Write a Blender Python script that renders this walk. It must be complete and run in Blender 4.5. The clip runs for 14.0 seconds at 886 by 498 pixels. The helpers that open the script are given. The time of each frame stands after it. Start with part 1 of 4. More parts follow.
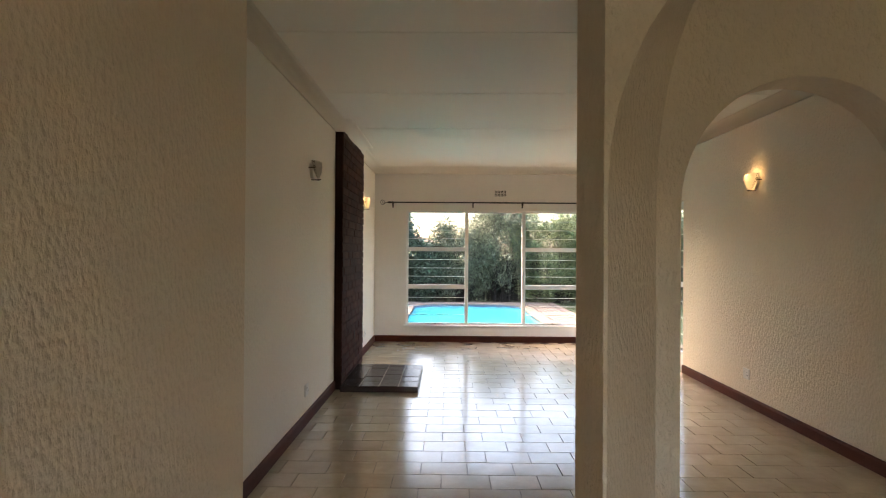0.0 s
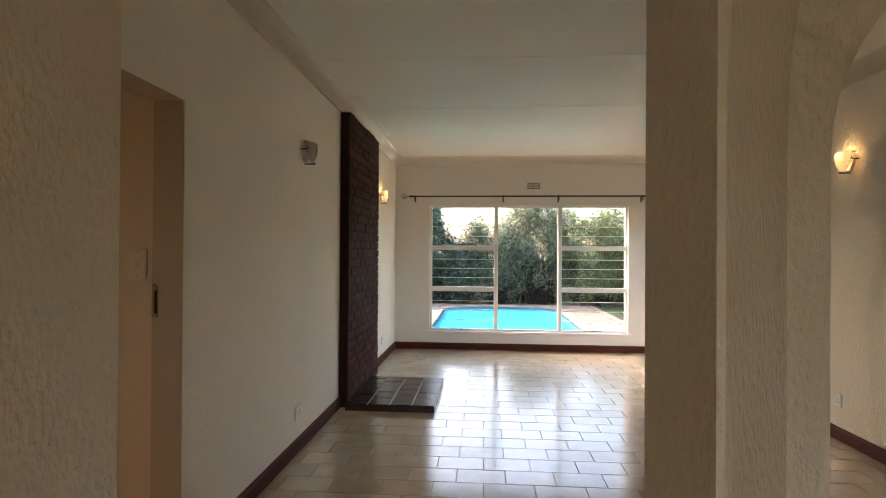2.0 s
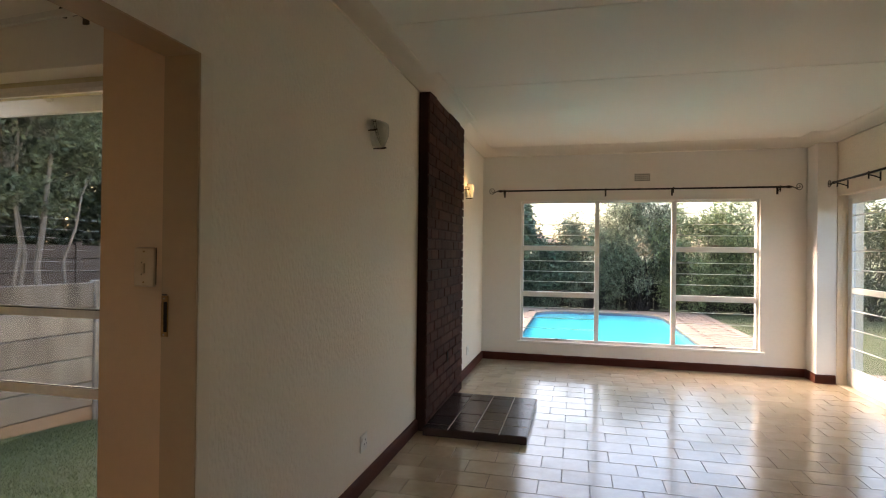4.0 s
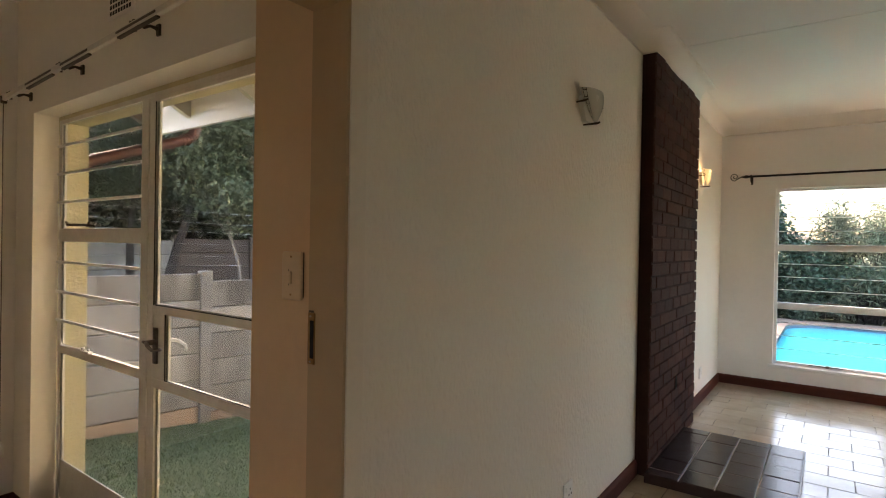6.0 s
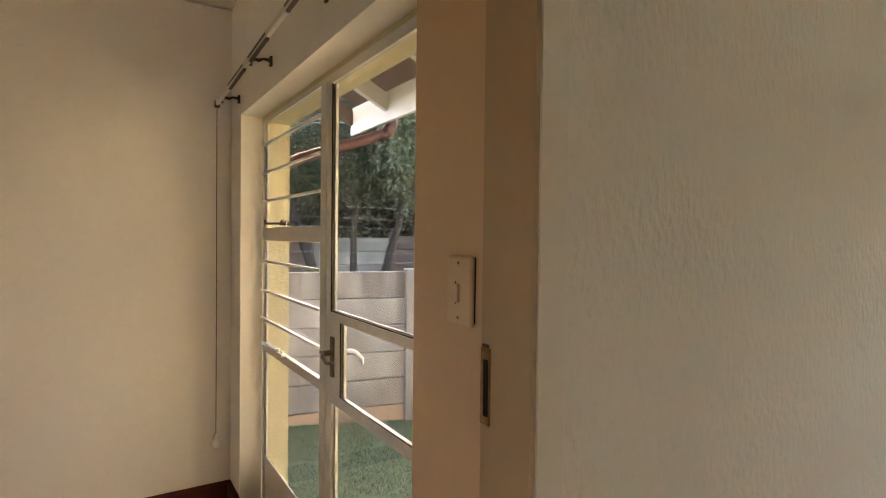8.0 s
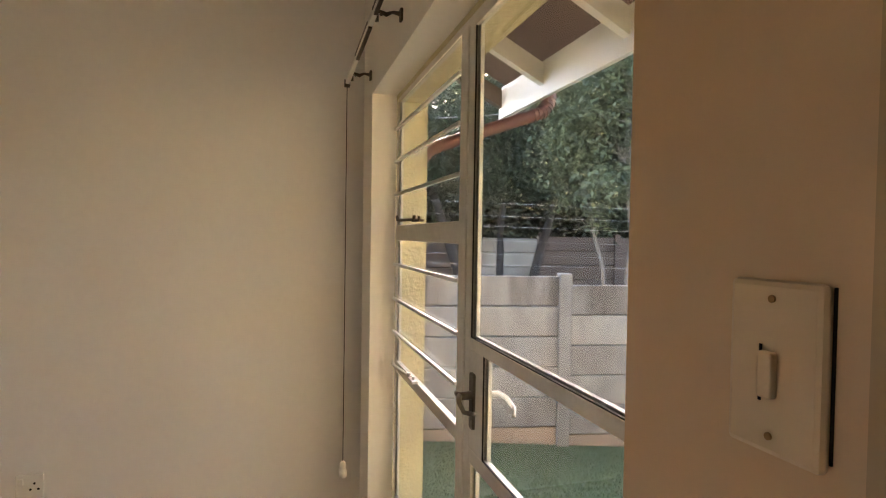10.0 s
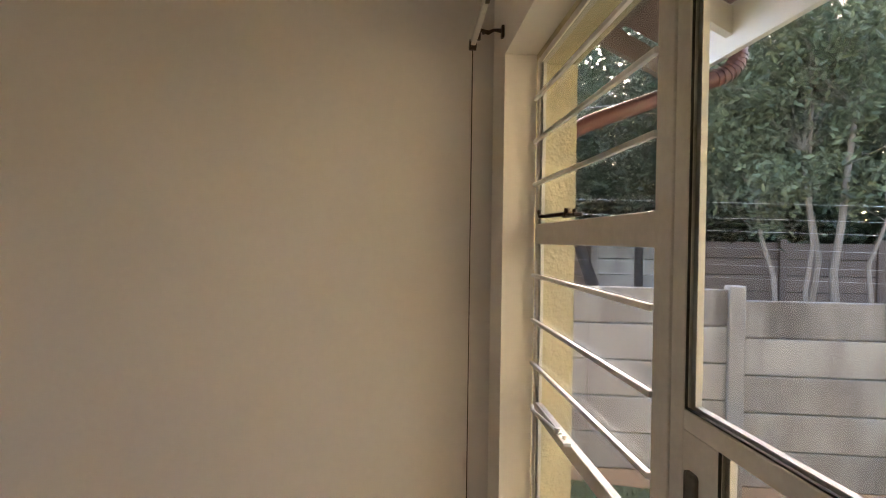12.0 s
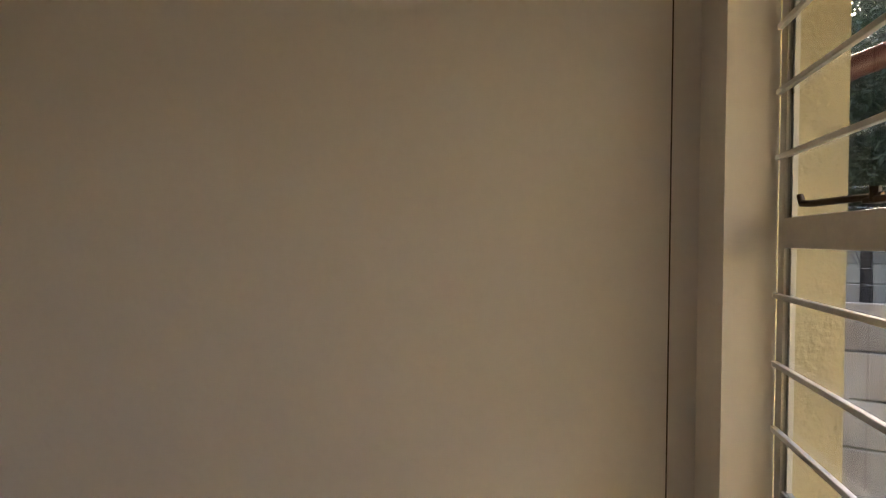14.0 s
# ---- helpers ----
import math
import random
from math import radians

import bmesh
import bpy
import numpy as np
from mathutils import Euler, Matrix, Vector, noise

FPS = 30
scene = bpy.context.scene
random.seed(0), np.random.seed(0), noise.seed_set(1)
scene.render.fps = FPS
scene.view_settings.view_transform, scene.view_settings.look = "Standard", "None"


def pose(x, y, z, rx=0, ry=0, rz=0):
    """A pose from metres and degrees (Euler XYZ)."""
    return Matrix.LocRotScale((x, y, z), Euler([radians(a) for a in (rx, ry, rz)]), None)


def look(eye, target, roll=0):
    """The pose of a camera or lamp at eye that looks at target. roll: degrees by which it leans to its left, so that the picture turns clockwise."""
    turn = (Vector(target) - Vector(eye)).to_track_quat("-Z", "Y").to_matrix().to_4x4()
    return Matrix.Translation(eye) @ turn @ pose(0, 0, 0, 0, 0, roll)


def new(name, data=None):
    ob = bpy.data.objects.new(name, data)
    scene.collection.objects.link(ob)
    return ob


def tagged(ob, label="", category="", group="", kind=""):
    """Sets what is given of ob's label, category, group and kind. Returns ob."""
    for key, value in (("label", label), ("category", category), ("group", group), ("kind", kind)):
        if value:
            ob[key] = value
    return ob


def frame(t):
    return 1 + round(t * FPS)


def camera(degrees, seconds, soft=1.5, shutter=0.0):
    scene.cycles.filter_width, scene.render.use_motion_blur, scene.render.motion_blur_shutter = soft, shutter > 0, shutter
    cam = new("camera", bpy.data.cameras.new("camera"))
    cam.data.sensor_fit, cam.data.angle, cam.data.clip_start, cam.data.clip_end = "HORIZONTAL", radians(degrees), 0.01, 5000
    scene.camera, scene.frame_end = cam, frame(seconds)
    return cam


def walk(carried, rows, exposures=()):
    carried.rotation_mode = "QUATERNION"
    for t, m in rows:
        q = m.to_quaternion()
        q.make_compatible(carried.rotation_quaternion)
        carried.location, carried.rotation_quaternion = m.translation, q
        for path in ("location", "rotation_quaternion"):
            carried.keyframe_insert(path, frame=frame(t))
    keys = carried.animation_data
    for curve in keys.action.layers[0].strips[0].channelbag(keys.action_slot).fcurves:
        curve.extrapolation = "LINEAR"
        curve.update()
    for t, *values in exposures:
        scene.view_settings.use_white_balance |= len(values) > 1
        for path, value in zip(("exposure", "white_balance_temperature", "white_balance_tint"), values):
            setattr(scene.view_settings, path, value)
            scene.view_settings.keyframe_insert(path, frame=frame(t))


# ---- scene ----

# ---------------------------------------------------------------- camera
cam = camera(78.66, 14.0, soft=1.1)
PATH = [
    (0, (0.313, 0.021, 1.418), (0.294, 2.021, 1.428), 0.39),
    (0.5, (0.370, 0.221, 1.413), (0.337, 2.220, 1.422), 0.33),
    (1, (0.406, 0.413, 1.405), (0.340, 2.412, 1.412), 0.41),
    (1.5, (0.424, 0.638, 1.414), (0.316, 2.635, 1.421), 0.46),
    (2, (0.447, 0.792, 1.394), (0.292, 2.786, 1.405), 0.38),
    (4.5, (0.336, 1.651, 1.401), (-0.287, 3.551, 1.408), 0.67),
    (5, (0.315, 1.779, 1.406), (-0.488, 3.610, 1.410), 0.64),
    (5.5, (0.244, 1.920, 1.405), (-0.767, 3.645, 1.400), 0.87),
    (6, (0.145, 2.064, 1.426), (-1.026, 3.685, 1.410), 1.02),
    (6.5, (0.058, 2.170, 1.437), (-1.259, 3.675, 1.412), 1.06),
    (7, (-0.024, 2.266, 1.437), (-1.466, 3.652, 1.408), 1.11),
    (7.5, (-0.104, 2.363, 1.448), (-1.676, 3.600, 1.410), 0.94),
    (8, (-0.209, 2.447, 1.433), (-1.899, 3.516, 1.391), 0.68),
    (10.5, (-0.859, 2.683, 1.426), (-2.801, 3.159, 1.381), 1.03),
    (11, (-0.986, 2.699, 1.408), (-2.953, 3.056, 1.369), 1.00),
    (11.5, (-1.161, 2.720, 1.411), (-3.147, 2.957, 1.382), 0.66),
    (12, (-1.279, 2.716, 1.416), (-3.274, 2.859, 1.384), 0.75),
    (12.5, (-1.414, 2.728, 1.424), (-3.414, 2.746, 1.390), 0.62),
    (13, (-1.532, 2.740, 1.429), (-3.527, 2.606, 1.392), 0.55),
    (13.5, (-1.629, 2.743, 1.422), (-3.599, 2.401, 1.383), 0.42),
    (14, (-1.743, 2.693, 1.420), (-3.694, 2.255, 1.386), 0.47),
]
walk(cam, [(t, look(eye, target, roll)) for t, eye, target, roll in PATH], [(t, e, k, 20) for t, e, k in ((0, 4.2, 7400), (2, 4.16, 7300), (4.5, 3.84, 7450), (5, 3.86, 7450), (5.5, 4.06, 7400), (6, 4.22, 7350), (7, 4.74, 7250), (8, 4.82, 7250), (10.5, 4.66, 6850), (12, 4.50, 6700), (13, 4.46, 6600), (13.5, 4.38, 6550), (14, 4.02, 6800))])

# ---------------------------------------------------------------- daylight
SUN_AZ, SUN_EL = 68.0, 27.0     # degrees from +y towards -x, and above the horizon
world = bpy.data.worlds.new("sky")
scene.world = world
world.use_nodes = True
wn = world.node_tree.nodes
sky = wn.new("ShaderNodeTexSky")
sky.sky_type = "NISHITA"
sky.sun_disc = False
sky.sun_elevation = radians(SUN_EL)
sky.sun_rotation = radians(-SUN_AZ)
sky.air_density, sky.dust_density, sky.ozone_density = 1.0, 4.0, 1.0
wn["Background"].inputs["Strength"].default_value = 0.15
world.node_tree.links.new(sky.outputs["Color"], wn["Background"].inputs["Color"])
sun = new("sun", bpy.data.lights.new("sun", "SUN"))
sun.data.energy, sun.data.angle, sun.data.color = 0.8, radians(12), (1.0, 0.95, 0.88)
sun_from = Vector((-math.sin(radians(SUN_AZ)) * 30, math.cos(radians(SUN_AZ)) * 30, 30 * math.tan(radians(SUN_EL))))
sun.matrix_basis = look(sun_from, (0, 0, 0))


def hall_fill_lamp(at, target, width, height, power, color):
    """An unseen area lamp, added behind the walk to brighten the hall."""
    lamp = new("hall_fill_lamp", bpy.data.lights.new("hall_fill_lamp", "AREA"))
    lamp.data.shape, lamp.data.size, lamp.data.size_y = "RECTANGLE", width, height
    lamp.data.energy, lamp.data.color = power, color
    lamp.matrix_basis = look(at, target)


hall_fill_lamp((1.0, -2.68, 1.5), (1.0, 0.0, 1.5), 1.7, 1.1, 0.04, (1.0, 0.70, 0.42))


# ---------------------------------------------------------------- materials
def mat(name, base, rough=0.6, metal=0.0, var=0.08, scale=2.0, fine=40.0, bump=0.15, depth=0.004, stretch=(1, 1, 1),
        other=None, per_piece=0.0, coat=0.0, spec=0.5, patch=0.45, stain=0.35):
    """A procedural surface: two scales of colour variation, fine relief, roughness that wanders a little."""
    m = bpy.data.materials.new(name)
    m.use_nodes = True
    n, l = m.node_tree.nodes, m.node_tree.links
    p = n["Principled BSDF"]
    co = n.new("ShaderNodeTexCoord")
    mp = n.new("ShaderNodeMapping")
    mp.inputs["Scale"].default_value = stretch
    l.new(co.outputs["Object"], mp.inputs["Vector"])
    big, small = n.new("ShaderNodeTexNoise"), n.new("ShaderNodeTexNoise")
    big.inputs["Scale"].default_value, small.inputs["Scale"].default_value = scale, fine
    big.inputs["Detail"].default_value, small.inputs["Detail"].default_value = 5, 4
    for t in (big, small):
        l.new(mp.outputs["Vector"], t.inputs["Vector"])
    if per_piece:
        info, shift = n.new("ShaderNodeObjectInfo"), n.new("ShaderNodeVectorMath")
        shift.operation = "ADD"
        mult = n.new("ShaderNodeMath")
        mult.operation, mult.inputs[1].default_value = "MULTIPLY", 50.0
        l.new(info.outputs["Random"], mult.inputs[0])
        l.new(mp.outputs["Vector"], shift.inputs[0])
        l.new(mult.outputs[0], shift.inputs[1])
        for t in (big, small):
            l.new(shift.outputs[0], t.inputs["Vector"])
    other = other or tuple(c * (1 - 3 * var) for c in base)
    ramp = n.new("ShaderNodeValToRGB")
    ramp.color_ramp.elements[0].position, ramp.color_ramp.elements[1].position = patch - 0.15, patch + 0.2
    ramp.color_ramp.elements[0].color = (*[min(1, c * (1 - var)) if other is None else o * stain + c * (1 - stain) for c, o in zip(base, other)], 1)
    ramp.color_ramp.elements[1].color = (*base, 1)
    l.new(big.outputs["Fac"], ramp.inputs["Fac"])
    hsv = n.new("ShaderNodeHueSaturation")
    rng = n.new("ShaderNodeMapRange")
    rng.inputs["To Min"].default_value, rng.inputs["To Max"].default_value = 1 - var, 1 + var
    l.new(small.outputs["Fac"], rng.inputs["Value"])
    l.new(ramp.outputs["Color"], hsv.inputs["Color"])
    l.new(rng.outputs["Result"], hsv.inputs["Value"])
    out = hsv.outputs["Color"]
    if per_piece:
        hsv2, r2 = n.new("ShaderNodeHueSaturation"), n.new("ShaderNodeMapRange")
        r2.inputs["To Min"].default_value, r2.inputs["To Max"].default_value = 1 - per_piece, 1 + per_piece
        l.new(info.outputs["Random"], r2.inputs["Value"])
        l.new(out, hsv2.inputs["Color"])
        l.new(r2.outputs["Result"], hsv2.inputs["Value"])
        out = hsv2.outputs["Color"]
    l.new(out, p.inputs["Base Color"])
    rr = n.new("ShaderNodeMapRange")
    rr.inputs["To Min"].default_value, rr.inputs["To Max"].default_value = max(0.02, rough - 0.08), min(1, rough + 0.08)
    l.new(big.outputs["Fac"], rr.inputs["Value"])
    l.new(rr.outputs["Result"], p.inputs["Roughness"])
    p.inputs["Metallic"].default_value = metal
    p.inputs["Specular IOR Level"].default_value = spec
    p.inputs["Coat Weight"].default_value, p.inputs["Coat Roughness"].default_value = coat, 0.2
    if bump:
        b = n.new("ShaderNodeBump")
        b.inputs["Strength"].default_value, b.inputs["Distance"].default_value = bump, depth
        l.new(small.outputs["Fac"], b.inputs["Height"])
        l.new(b.outputs["Normal"], p.inputs["Normal"])
    return m


def glass(name, tint=(0.73, 0.735, 0.73)):
    m = bpy.data.materials.new(name)
    m.use_nodes = True
    n, l = m.node_tree.nodes, m.node_tree.links
    n.remove(n["Principled BSDF"])
    clear, gloss, mix, fr = n.new("ShaderNodeBsdfTransparent"), n.new("ShaderNodeBsdfGlossy"), n.new("ShaderNodeMixShader"), n.new("ShaderNodeLayerWeight")
    clear.inputs["Color"].default_value = (*tint, 1)
    gloss.inputs["Roughness"].default_value = 0.02
    fr.inputs["Blend"].default_value = 0.12
    half = n.new("ShaderNodeMath")
    half.operation, half.inputs[1].default_value = "MULTIPLY", 0.35
    l.new(fr.outputs["Facing"], half.inputs[0])
    l.new(half.outputs[0], mix.inputs["Fac"])
    l.new(clear.outputs[0], mix.inputs[1])
    l.new(gloss.outputs[0], mix.inputs[2])
    l.new(mix.outputs[0], n["Material Output"].inputs["Surface"])
    return m


def leaf_mat(name, a, b, rough=0.55):
    """Foliage: colour varies leaf by leaf, with some light passing through."""
    m = bpy.data.materials.new(name)
    m.use_nodes = True
    n, l = m.node_tree.nodes, m.node_tree.links
    p = n["Principled BSDF"]
    g, ramp = n.new("ShaderNodeNewGeometry"), n.new("ShaderNodeValToRGB")
    ramp.color_ramp.elements[0].color, ramp.color_ramp.elements[1].color = (*a, 1), (*b, 1)
    l.new(g.outputs["Random Per Island"], ramp.inputs["Fac"])
    l.new(ramp.outputs["Color"], p.inputs["Base Color"])
    p.inputs["Roughness"].default_value = rough
    tr, mix = n.new("ShaderNodeBsdfTranslucent"), n.new("ShaderNodeMixShader")
    l.new(ramp.outputs["Color"], tr.inputs["Color"])
    mix.inputs["Fac"].default_value = 0.35
    l.new(p.outputs[0], mix.inputs[1])
    l.new(tr.outputs[0], mix.inputs[2])
    l.new(mix.outputs[0], n["Material Output"].inputs["Surface"])
    return m


PLASTER = mat("textured_plaster", (0.81, 0.735, 0.62), 0.6, var=0.04, scale=1.2, fine=58, bump=0.8, depth=0.010, stretch=(1, 1, 0.62))
ROUGHCAST = mat("rough_stippled_plaster", (0.80, 0.69, 0.54), 0.65, var=0.05, scale=1.2, fine=54, bump=0.9, depth=0.012, stretch=(1, 1, 0.7))
# Stippled plaster toned darker and warmer: the hall's dimness is in this colour.
DIMBEIGE = mat("shade_toned_beige_plaster", (0.74, 0.605, 0.44), 0.65, var=0.05, scale=1.2, fine=54, bump=0.95, depth=0.012, stretch=(1, 1, 0.66))
SMOOTH = mat("smooth_cream_plaster", (0.81, 0.765, 0.71), 0.5, var=0.03, scale=0.9, fine=30, bump=0.12, depth=0.003)
# Tan of the pier, darkened so the jamb's shade sits in the colour.
LINING = mat("shade_darkened_door_lining", (0.47, 0.325, 0.19), 0.45, var=0.05, scale=1.5, fine=25, bump=0.12, depth=0.003)
SWITCHPAINT = mat("cream_painted_plastic", (0.68, 0.50, 0.32), 0.4, var=0.05, scale=12, fine=60, bump=0.05, depth=0.002)
# Same wall as RETURN, with the pier's warm shade put into the colour.
WARMSHADE = mat("shade_warmed_plaster", (0.66, 0.44, 0.265), 0.45, var=0.05, scale=1.5, fine=25, bump=0.15, depth=0.003)
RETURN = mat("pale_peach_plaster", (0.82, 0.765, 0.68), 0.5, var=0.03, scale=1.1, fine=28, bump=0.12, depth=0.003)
YELLOW = mat("yellow_exterior_plaster", (0.58, 0.51, 0.31), 0.8, var=0.10, scale=5, fine=60, bump=0.6, depth=0.01)
CEIL = mat("white_ceiling_board", (0.83, 0.77, 0.67), 0.7, var=0.02, scale=0.7, fine=80, bump=0.08, depth=0.002)
EDGING = mat("smooth_cream_edging", (0.78, 0.70, 0.585), 0.6, var=0.04, scale=1.2, fine=40, bump=0.15, depth=0.003)
COVE = mat("white_cornice_paint", (0.82, 0.755, 0.655), 0.85, spec=0.15, var=0.02, scale=3, fine=60, bump=0.05, depth=0.002)
WHITE = mat("white_gloss_paint", (0.80, 0.78, 0.74), 0.35, var=0.05, scale=9, fine=90, bump=0.2, depth=0.002)
OLDWHITE = mat("chipped_white_paint", (0.68, 0.64, 0.57), 0.45, var=0.10, scale=14, fine=70, bump=0.35, depth=0.003, other=(0.48, 0.42, 0.35), patch=0.36)
SKIRT = mat("red_brown_varnished_wood", (0.095, 0.026, 0.015), 0.6, var=0.25, scale=3, fine=30, bump=0.2, depth=0.002, stretch=(1, 1, 6), spec=0.1)
BRICK = mat("dark_brown_painted_brick", (0.068, 0.026, 0.017), 0.75, spec=0.1, var=0.25, scale=9, fine=70, bump=0.6, depth=0.006, per_piece=0.25)
MORTAR = mat("dark_brown_painted_mortar", (0.045, 0.018, 0.012), 0.8, spec=0.1, var=0.2, scale=6, fine=60, bump=0.6, depth=0.006)
HEARTH = mat("dark_brown_glazed_tile", (0.050, 0.026, 0.022), 0.22, var=0.2, scale=6, fine=40, bump=0.15, depth=0.003, per_piece=0.2)
PALEGROUT = mat("pale_grout", (0.42, 0.36, 0.30), 0.8, var=0.2, scale=12, fine=90, bump=0.4)
TILE = mat("beige_glazed_floor_tile", (0.56, 0.44, 0.30), 0.15, coat=0.5, spec=0.9, var=0.09, scale=5, fine=28, bump=0.03, depth=0.002, other=(0.26, 0.17, 0.08), per_piece=0.10)
GROUT = mat("tan_floor_grout", (0.30, 0.23, 0.15), 0.8, var=0.2, scale=10, fine=80, bump=0.4)
IRON = mat("black_wrought_iron", (0.022, 0.016, 0.013), 0.45, metal=0.6, var=0.2, scale=12, fine=60, bump=0.2, depth=0.001)
BRASS = mat("aged_brass", (0.42, 0.24, 0.10), 0.4, metal=0.9, var=0.25, scale=20, fine=80, bump=0.2, depth=0.001)
BRONZE = mat("tarnished_bronze", (0.10, 0.07, 0.045), 0.45, metal=0.8, var=0.3, scale=30, fine=90, bump=0.3, depth=0.001)
STEEL = mat("worn_steel", (0.42, 0.37, 0.31), 0.35, metal=0.9, var=0.15, scale=25, fine=90, bump=0.1, depth=0.001)
DULL = mat("dull_worn_steel", (0.20, 0.17, 0.14), 0.4, metal=0.8, var=0.2, scale=25, fine=90, bump=0.1, depth=0.001)
PLASTIC = mat("white_plastic", (0.74, 0.71, 0.64), 0.4, var=0.04, scale=20, fine=90, bump=0.03)
DARK = mat("dark_recess", (0.012, 0.009, 0.007), 0.8, var=0.2, scale=20, fine=60)
CONCRETE = mat("weathered_precast_concrete", (0.305, 0.28, 0.24), 0.85, var=0.10, scale=3.2, fine=11, bump=0.04, depth=0.004, stretch=(1.5, 1.5, 0.55), other=(0.10, 0.085, 0.07), per_piece=0.12, patch=0.42, stain=0.72)
STREAKED = mat("rain_streaked_precast_concrete", (0.29, 0.265, 0.225), 0.85, var=0.12, scale=9, fine=40, bump=0.1, depth=0.004, stretch=(1, 1, 0.18), other=(0.055, 0.045, 0.035), per_piece=0.10, patch=0.52, stain=0.8)
WIRE = mat("galvanised_wire", (0.80, 0.79, 0.77), 0.5, metal=0.0, var=0.05, scale=20, fine=60, bump=0.0)
SOILED = mat("soil_splashed_concrete", (0.36, 0.25, 0.17), 0.9, var=0.15, scale=5, fine=45, bump=0.5, depth=0.006)
# Brown concrete whose base colour is darkened for the shade under the trees.
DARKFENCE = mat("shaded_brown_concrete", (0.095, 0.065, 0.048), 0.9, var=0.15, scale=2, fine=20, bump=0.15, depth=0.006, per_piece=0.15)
GRASSGROUND = mat("lawn_soil", (0.065, 0.085, 0.035), 0.95, var=0.2, scale=1.5, fine=60, bump=0.8, depth=0.02, other=(0.12, 0.09, 0.05))
PAVING = mat("pink_brown_brick_paving", (0.30, 0.225, 0.175), 0.8, var=0.12, scale=2, fine=50, bump=0.4, depth=0.004, per_piece=0.12)
POOLTILE = mat("blue_pool_mosaic", (0.10, 0.17, 0.26), 0.3, var=0.3, scale=20, fine=40, bump=0.1)
POOLSHELL = mat("pale_blue_pool_plaster", (0.10, 0.52, 0.78), 0.6, var=0.05, scale=1, fine=40)
GUTTER = mat("red_brown_painted_gutter", (0.105, 0.034, 0.026), 0.5, var=0.12, scale=8, fine=60, bump=0.1, depth=0.002)
ROOFUNDER = mat("brown_roof_sheet", (0.13, 0.095, 0.07), 0.85, var=0.2, scale=5, fine=50, bump=0.4, depth=0.006)
BARK = mat("grey_bark", (0.22, 0.18, 0.14), 0.9, var=0.2, scale=6, fine=35, bump=0.8, depth=0.01, stretch=(1, 1, 0.3))
DARKBARK = mat("dark_bark", (0.022, 0.017, 0.014), 0.9, var=0.25, scale=6, fine=35, bump=0.8, depth=0.01, stretch=(1, 1, 0.3))
PANE = glass("window_glass")
LEAF_MID = leaf_mat("mid_green_leaves", (0.035, 0.055, 0.026), (0.18, 0.205, 0.105))
LEAF_DARK = leaf_mat("dark_green_leaves", (0.018, 0.032, 0.015), (0.055, 0.082, 0.04))
LEAF_OLIVE = leaf_mat("grey_olive_leaves", (0.035, 0.05, 0.03), (0.27, 0.31, 0.21))
LEAF_LIGHT = leaf_mat("light_green_leaves", (0.05, 0.085, 0.035), (0.29, 0.34, 0.17))
LEAF_BLUE = leaf_mat("blue_green_glossy_leaves", (0.015, 0.035, 0.022), (0.15, 0.22, 0.15), 0.35)
BLADE = leaf_mat("grass_blades", (0.055, 0.095, 0.04), (0.16, 0.20, 0.085))


def water_mat():
    m = mat("pool_water", (0.035, 0.54, 0.62), 0.05, spec=0.25, var=0.02, scale=0.6, fine=3.5, bump=0.08, depth=0.02)
    return m


def lamp_glass(name, power):
    """Frosted amber-white lamp glass; a lit one gives off the light of its bulb."""
    m = mat(name, (0.70, 0.66, 0.56), 0.25, var=0.06, scale=14, fine=40, bump=0.05, depth=0.002)
    if power:
        p = m.node_tree.nodes["Principled BSDF"]
        p.inputs["Emission Color"].default_value = (1.0, 0.66, 0.28, 1)
        p.inputs["Emission Strength"].default_value = power
    return m


WATER = water_mat()
GLASS_OFF, GLASS_LIT = lamp_glass("frosted_glass", 0), lamp_glass("lit_frosted_glass", 0.022)


# ---------------------------------------------------------------- mesh helpers
def box(bm, a, b, bevel=0.0):
    """A box between two corners; bevel rounds its edges."""
    x0, y0, z0 = a
    x1, y1, z1 = b
    m = Matrix.Translation(((x0 + x1) / 2, (y0 + y1) / 2, (z0 + z1) / 2)) @ Matrix.Diagonal((abs(x1 - x0), abs(y1 - y0), abs(z1 - z0), 1))
    made = bmesh.ops.create_cube(bm, size=1, matrix=m)
    if bevel:
        edges = list({e for v in made["verts"] for e in v.link_edges})
        bmesh.ops.bevel(bm, geom=edges, offset=bevel, segments=2, affect="EDGES", profile=0.5)
    return bm


def boxes(*pairs, bevel=0.0):
    bm = bmesh.new()
    for a, b in pairs:
        box(bm, a, b, bevel)
    return bm


def tube(bm, pts, radii, seg=8):
    """A tube through points, with a radius at each."""
    pts = [Vector(p) for p in pts]
    if not hasattr(radii, "__len__"):
        radii = [radii] * len(pts)
    rings, side = [], None
    for i, p in enumerate(pts):
        d = (pts[min(i + 1, len(pts) - 1)] - pts[max(i - 1, 0)]).normalized()
        if side is None:
            side = d.cross(Vector((0, 0, 1)) if abs(d.z) < 0.9 else Vector((1, 0, 0))).normalized()
        side = (side - d * side.dot(d)).normalized()
        up = d.cross(side)
        rings.append([bm.verts.new(p + radii[i] * (math.cos(k * math.tau / seg) * side + math.sin(k * math.tau / seg) * up)) for k in range(seg)])
    for a, b in zip(rings, rings[1:]):
        for k in range(seg):
            bm.faces.new((a[k], a[(k + 1) % seg], b[(k + 1) % seg], b[k]))
    bm.faces.new(rings[0][::-1])
    bm.faces.new(rings[-1])
    return bm


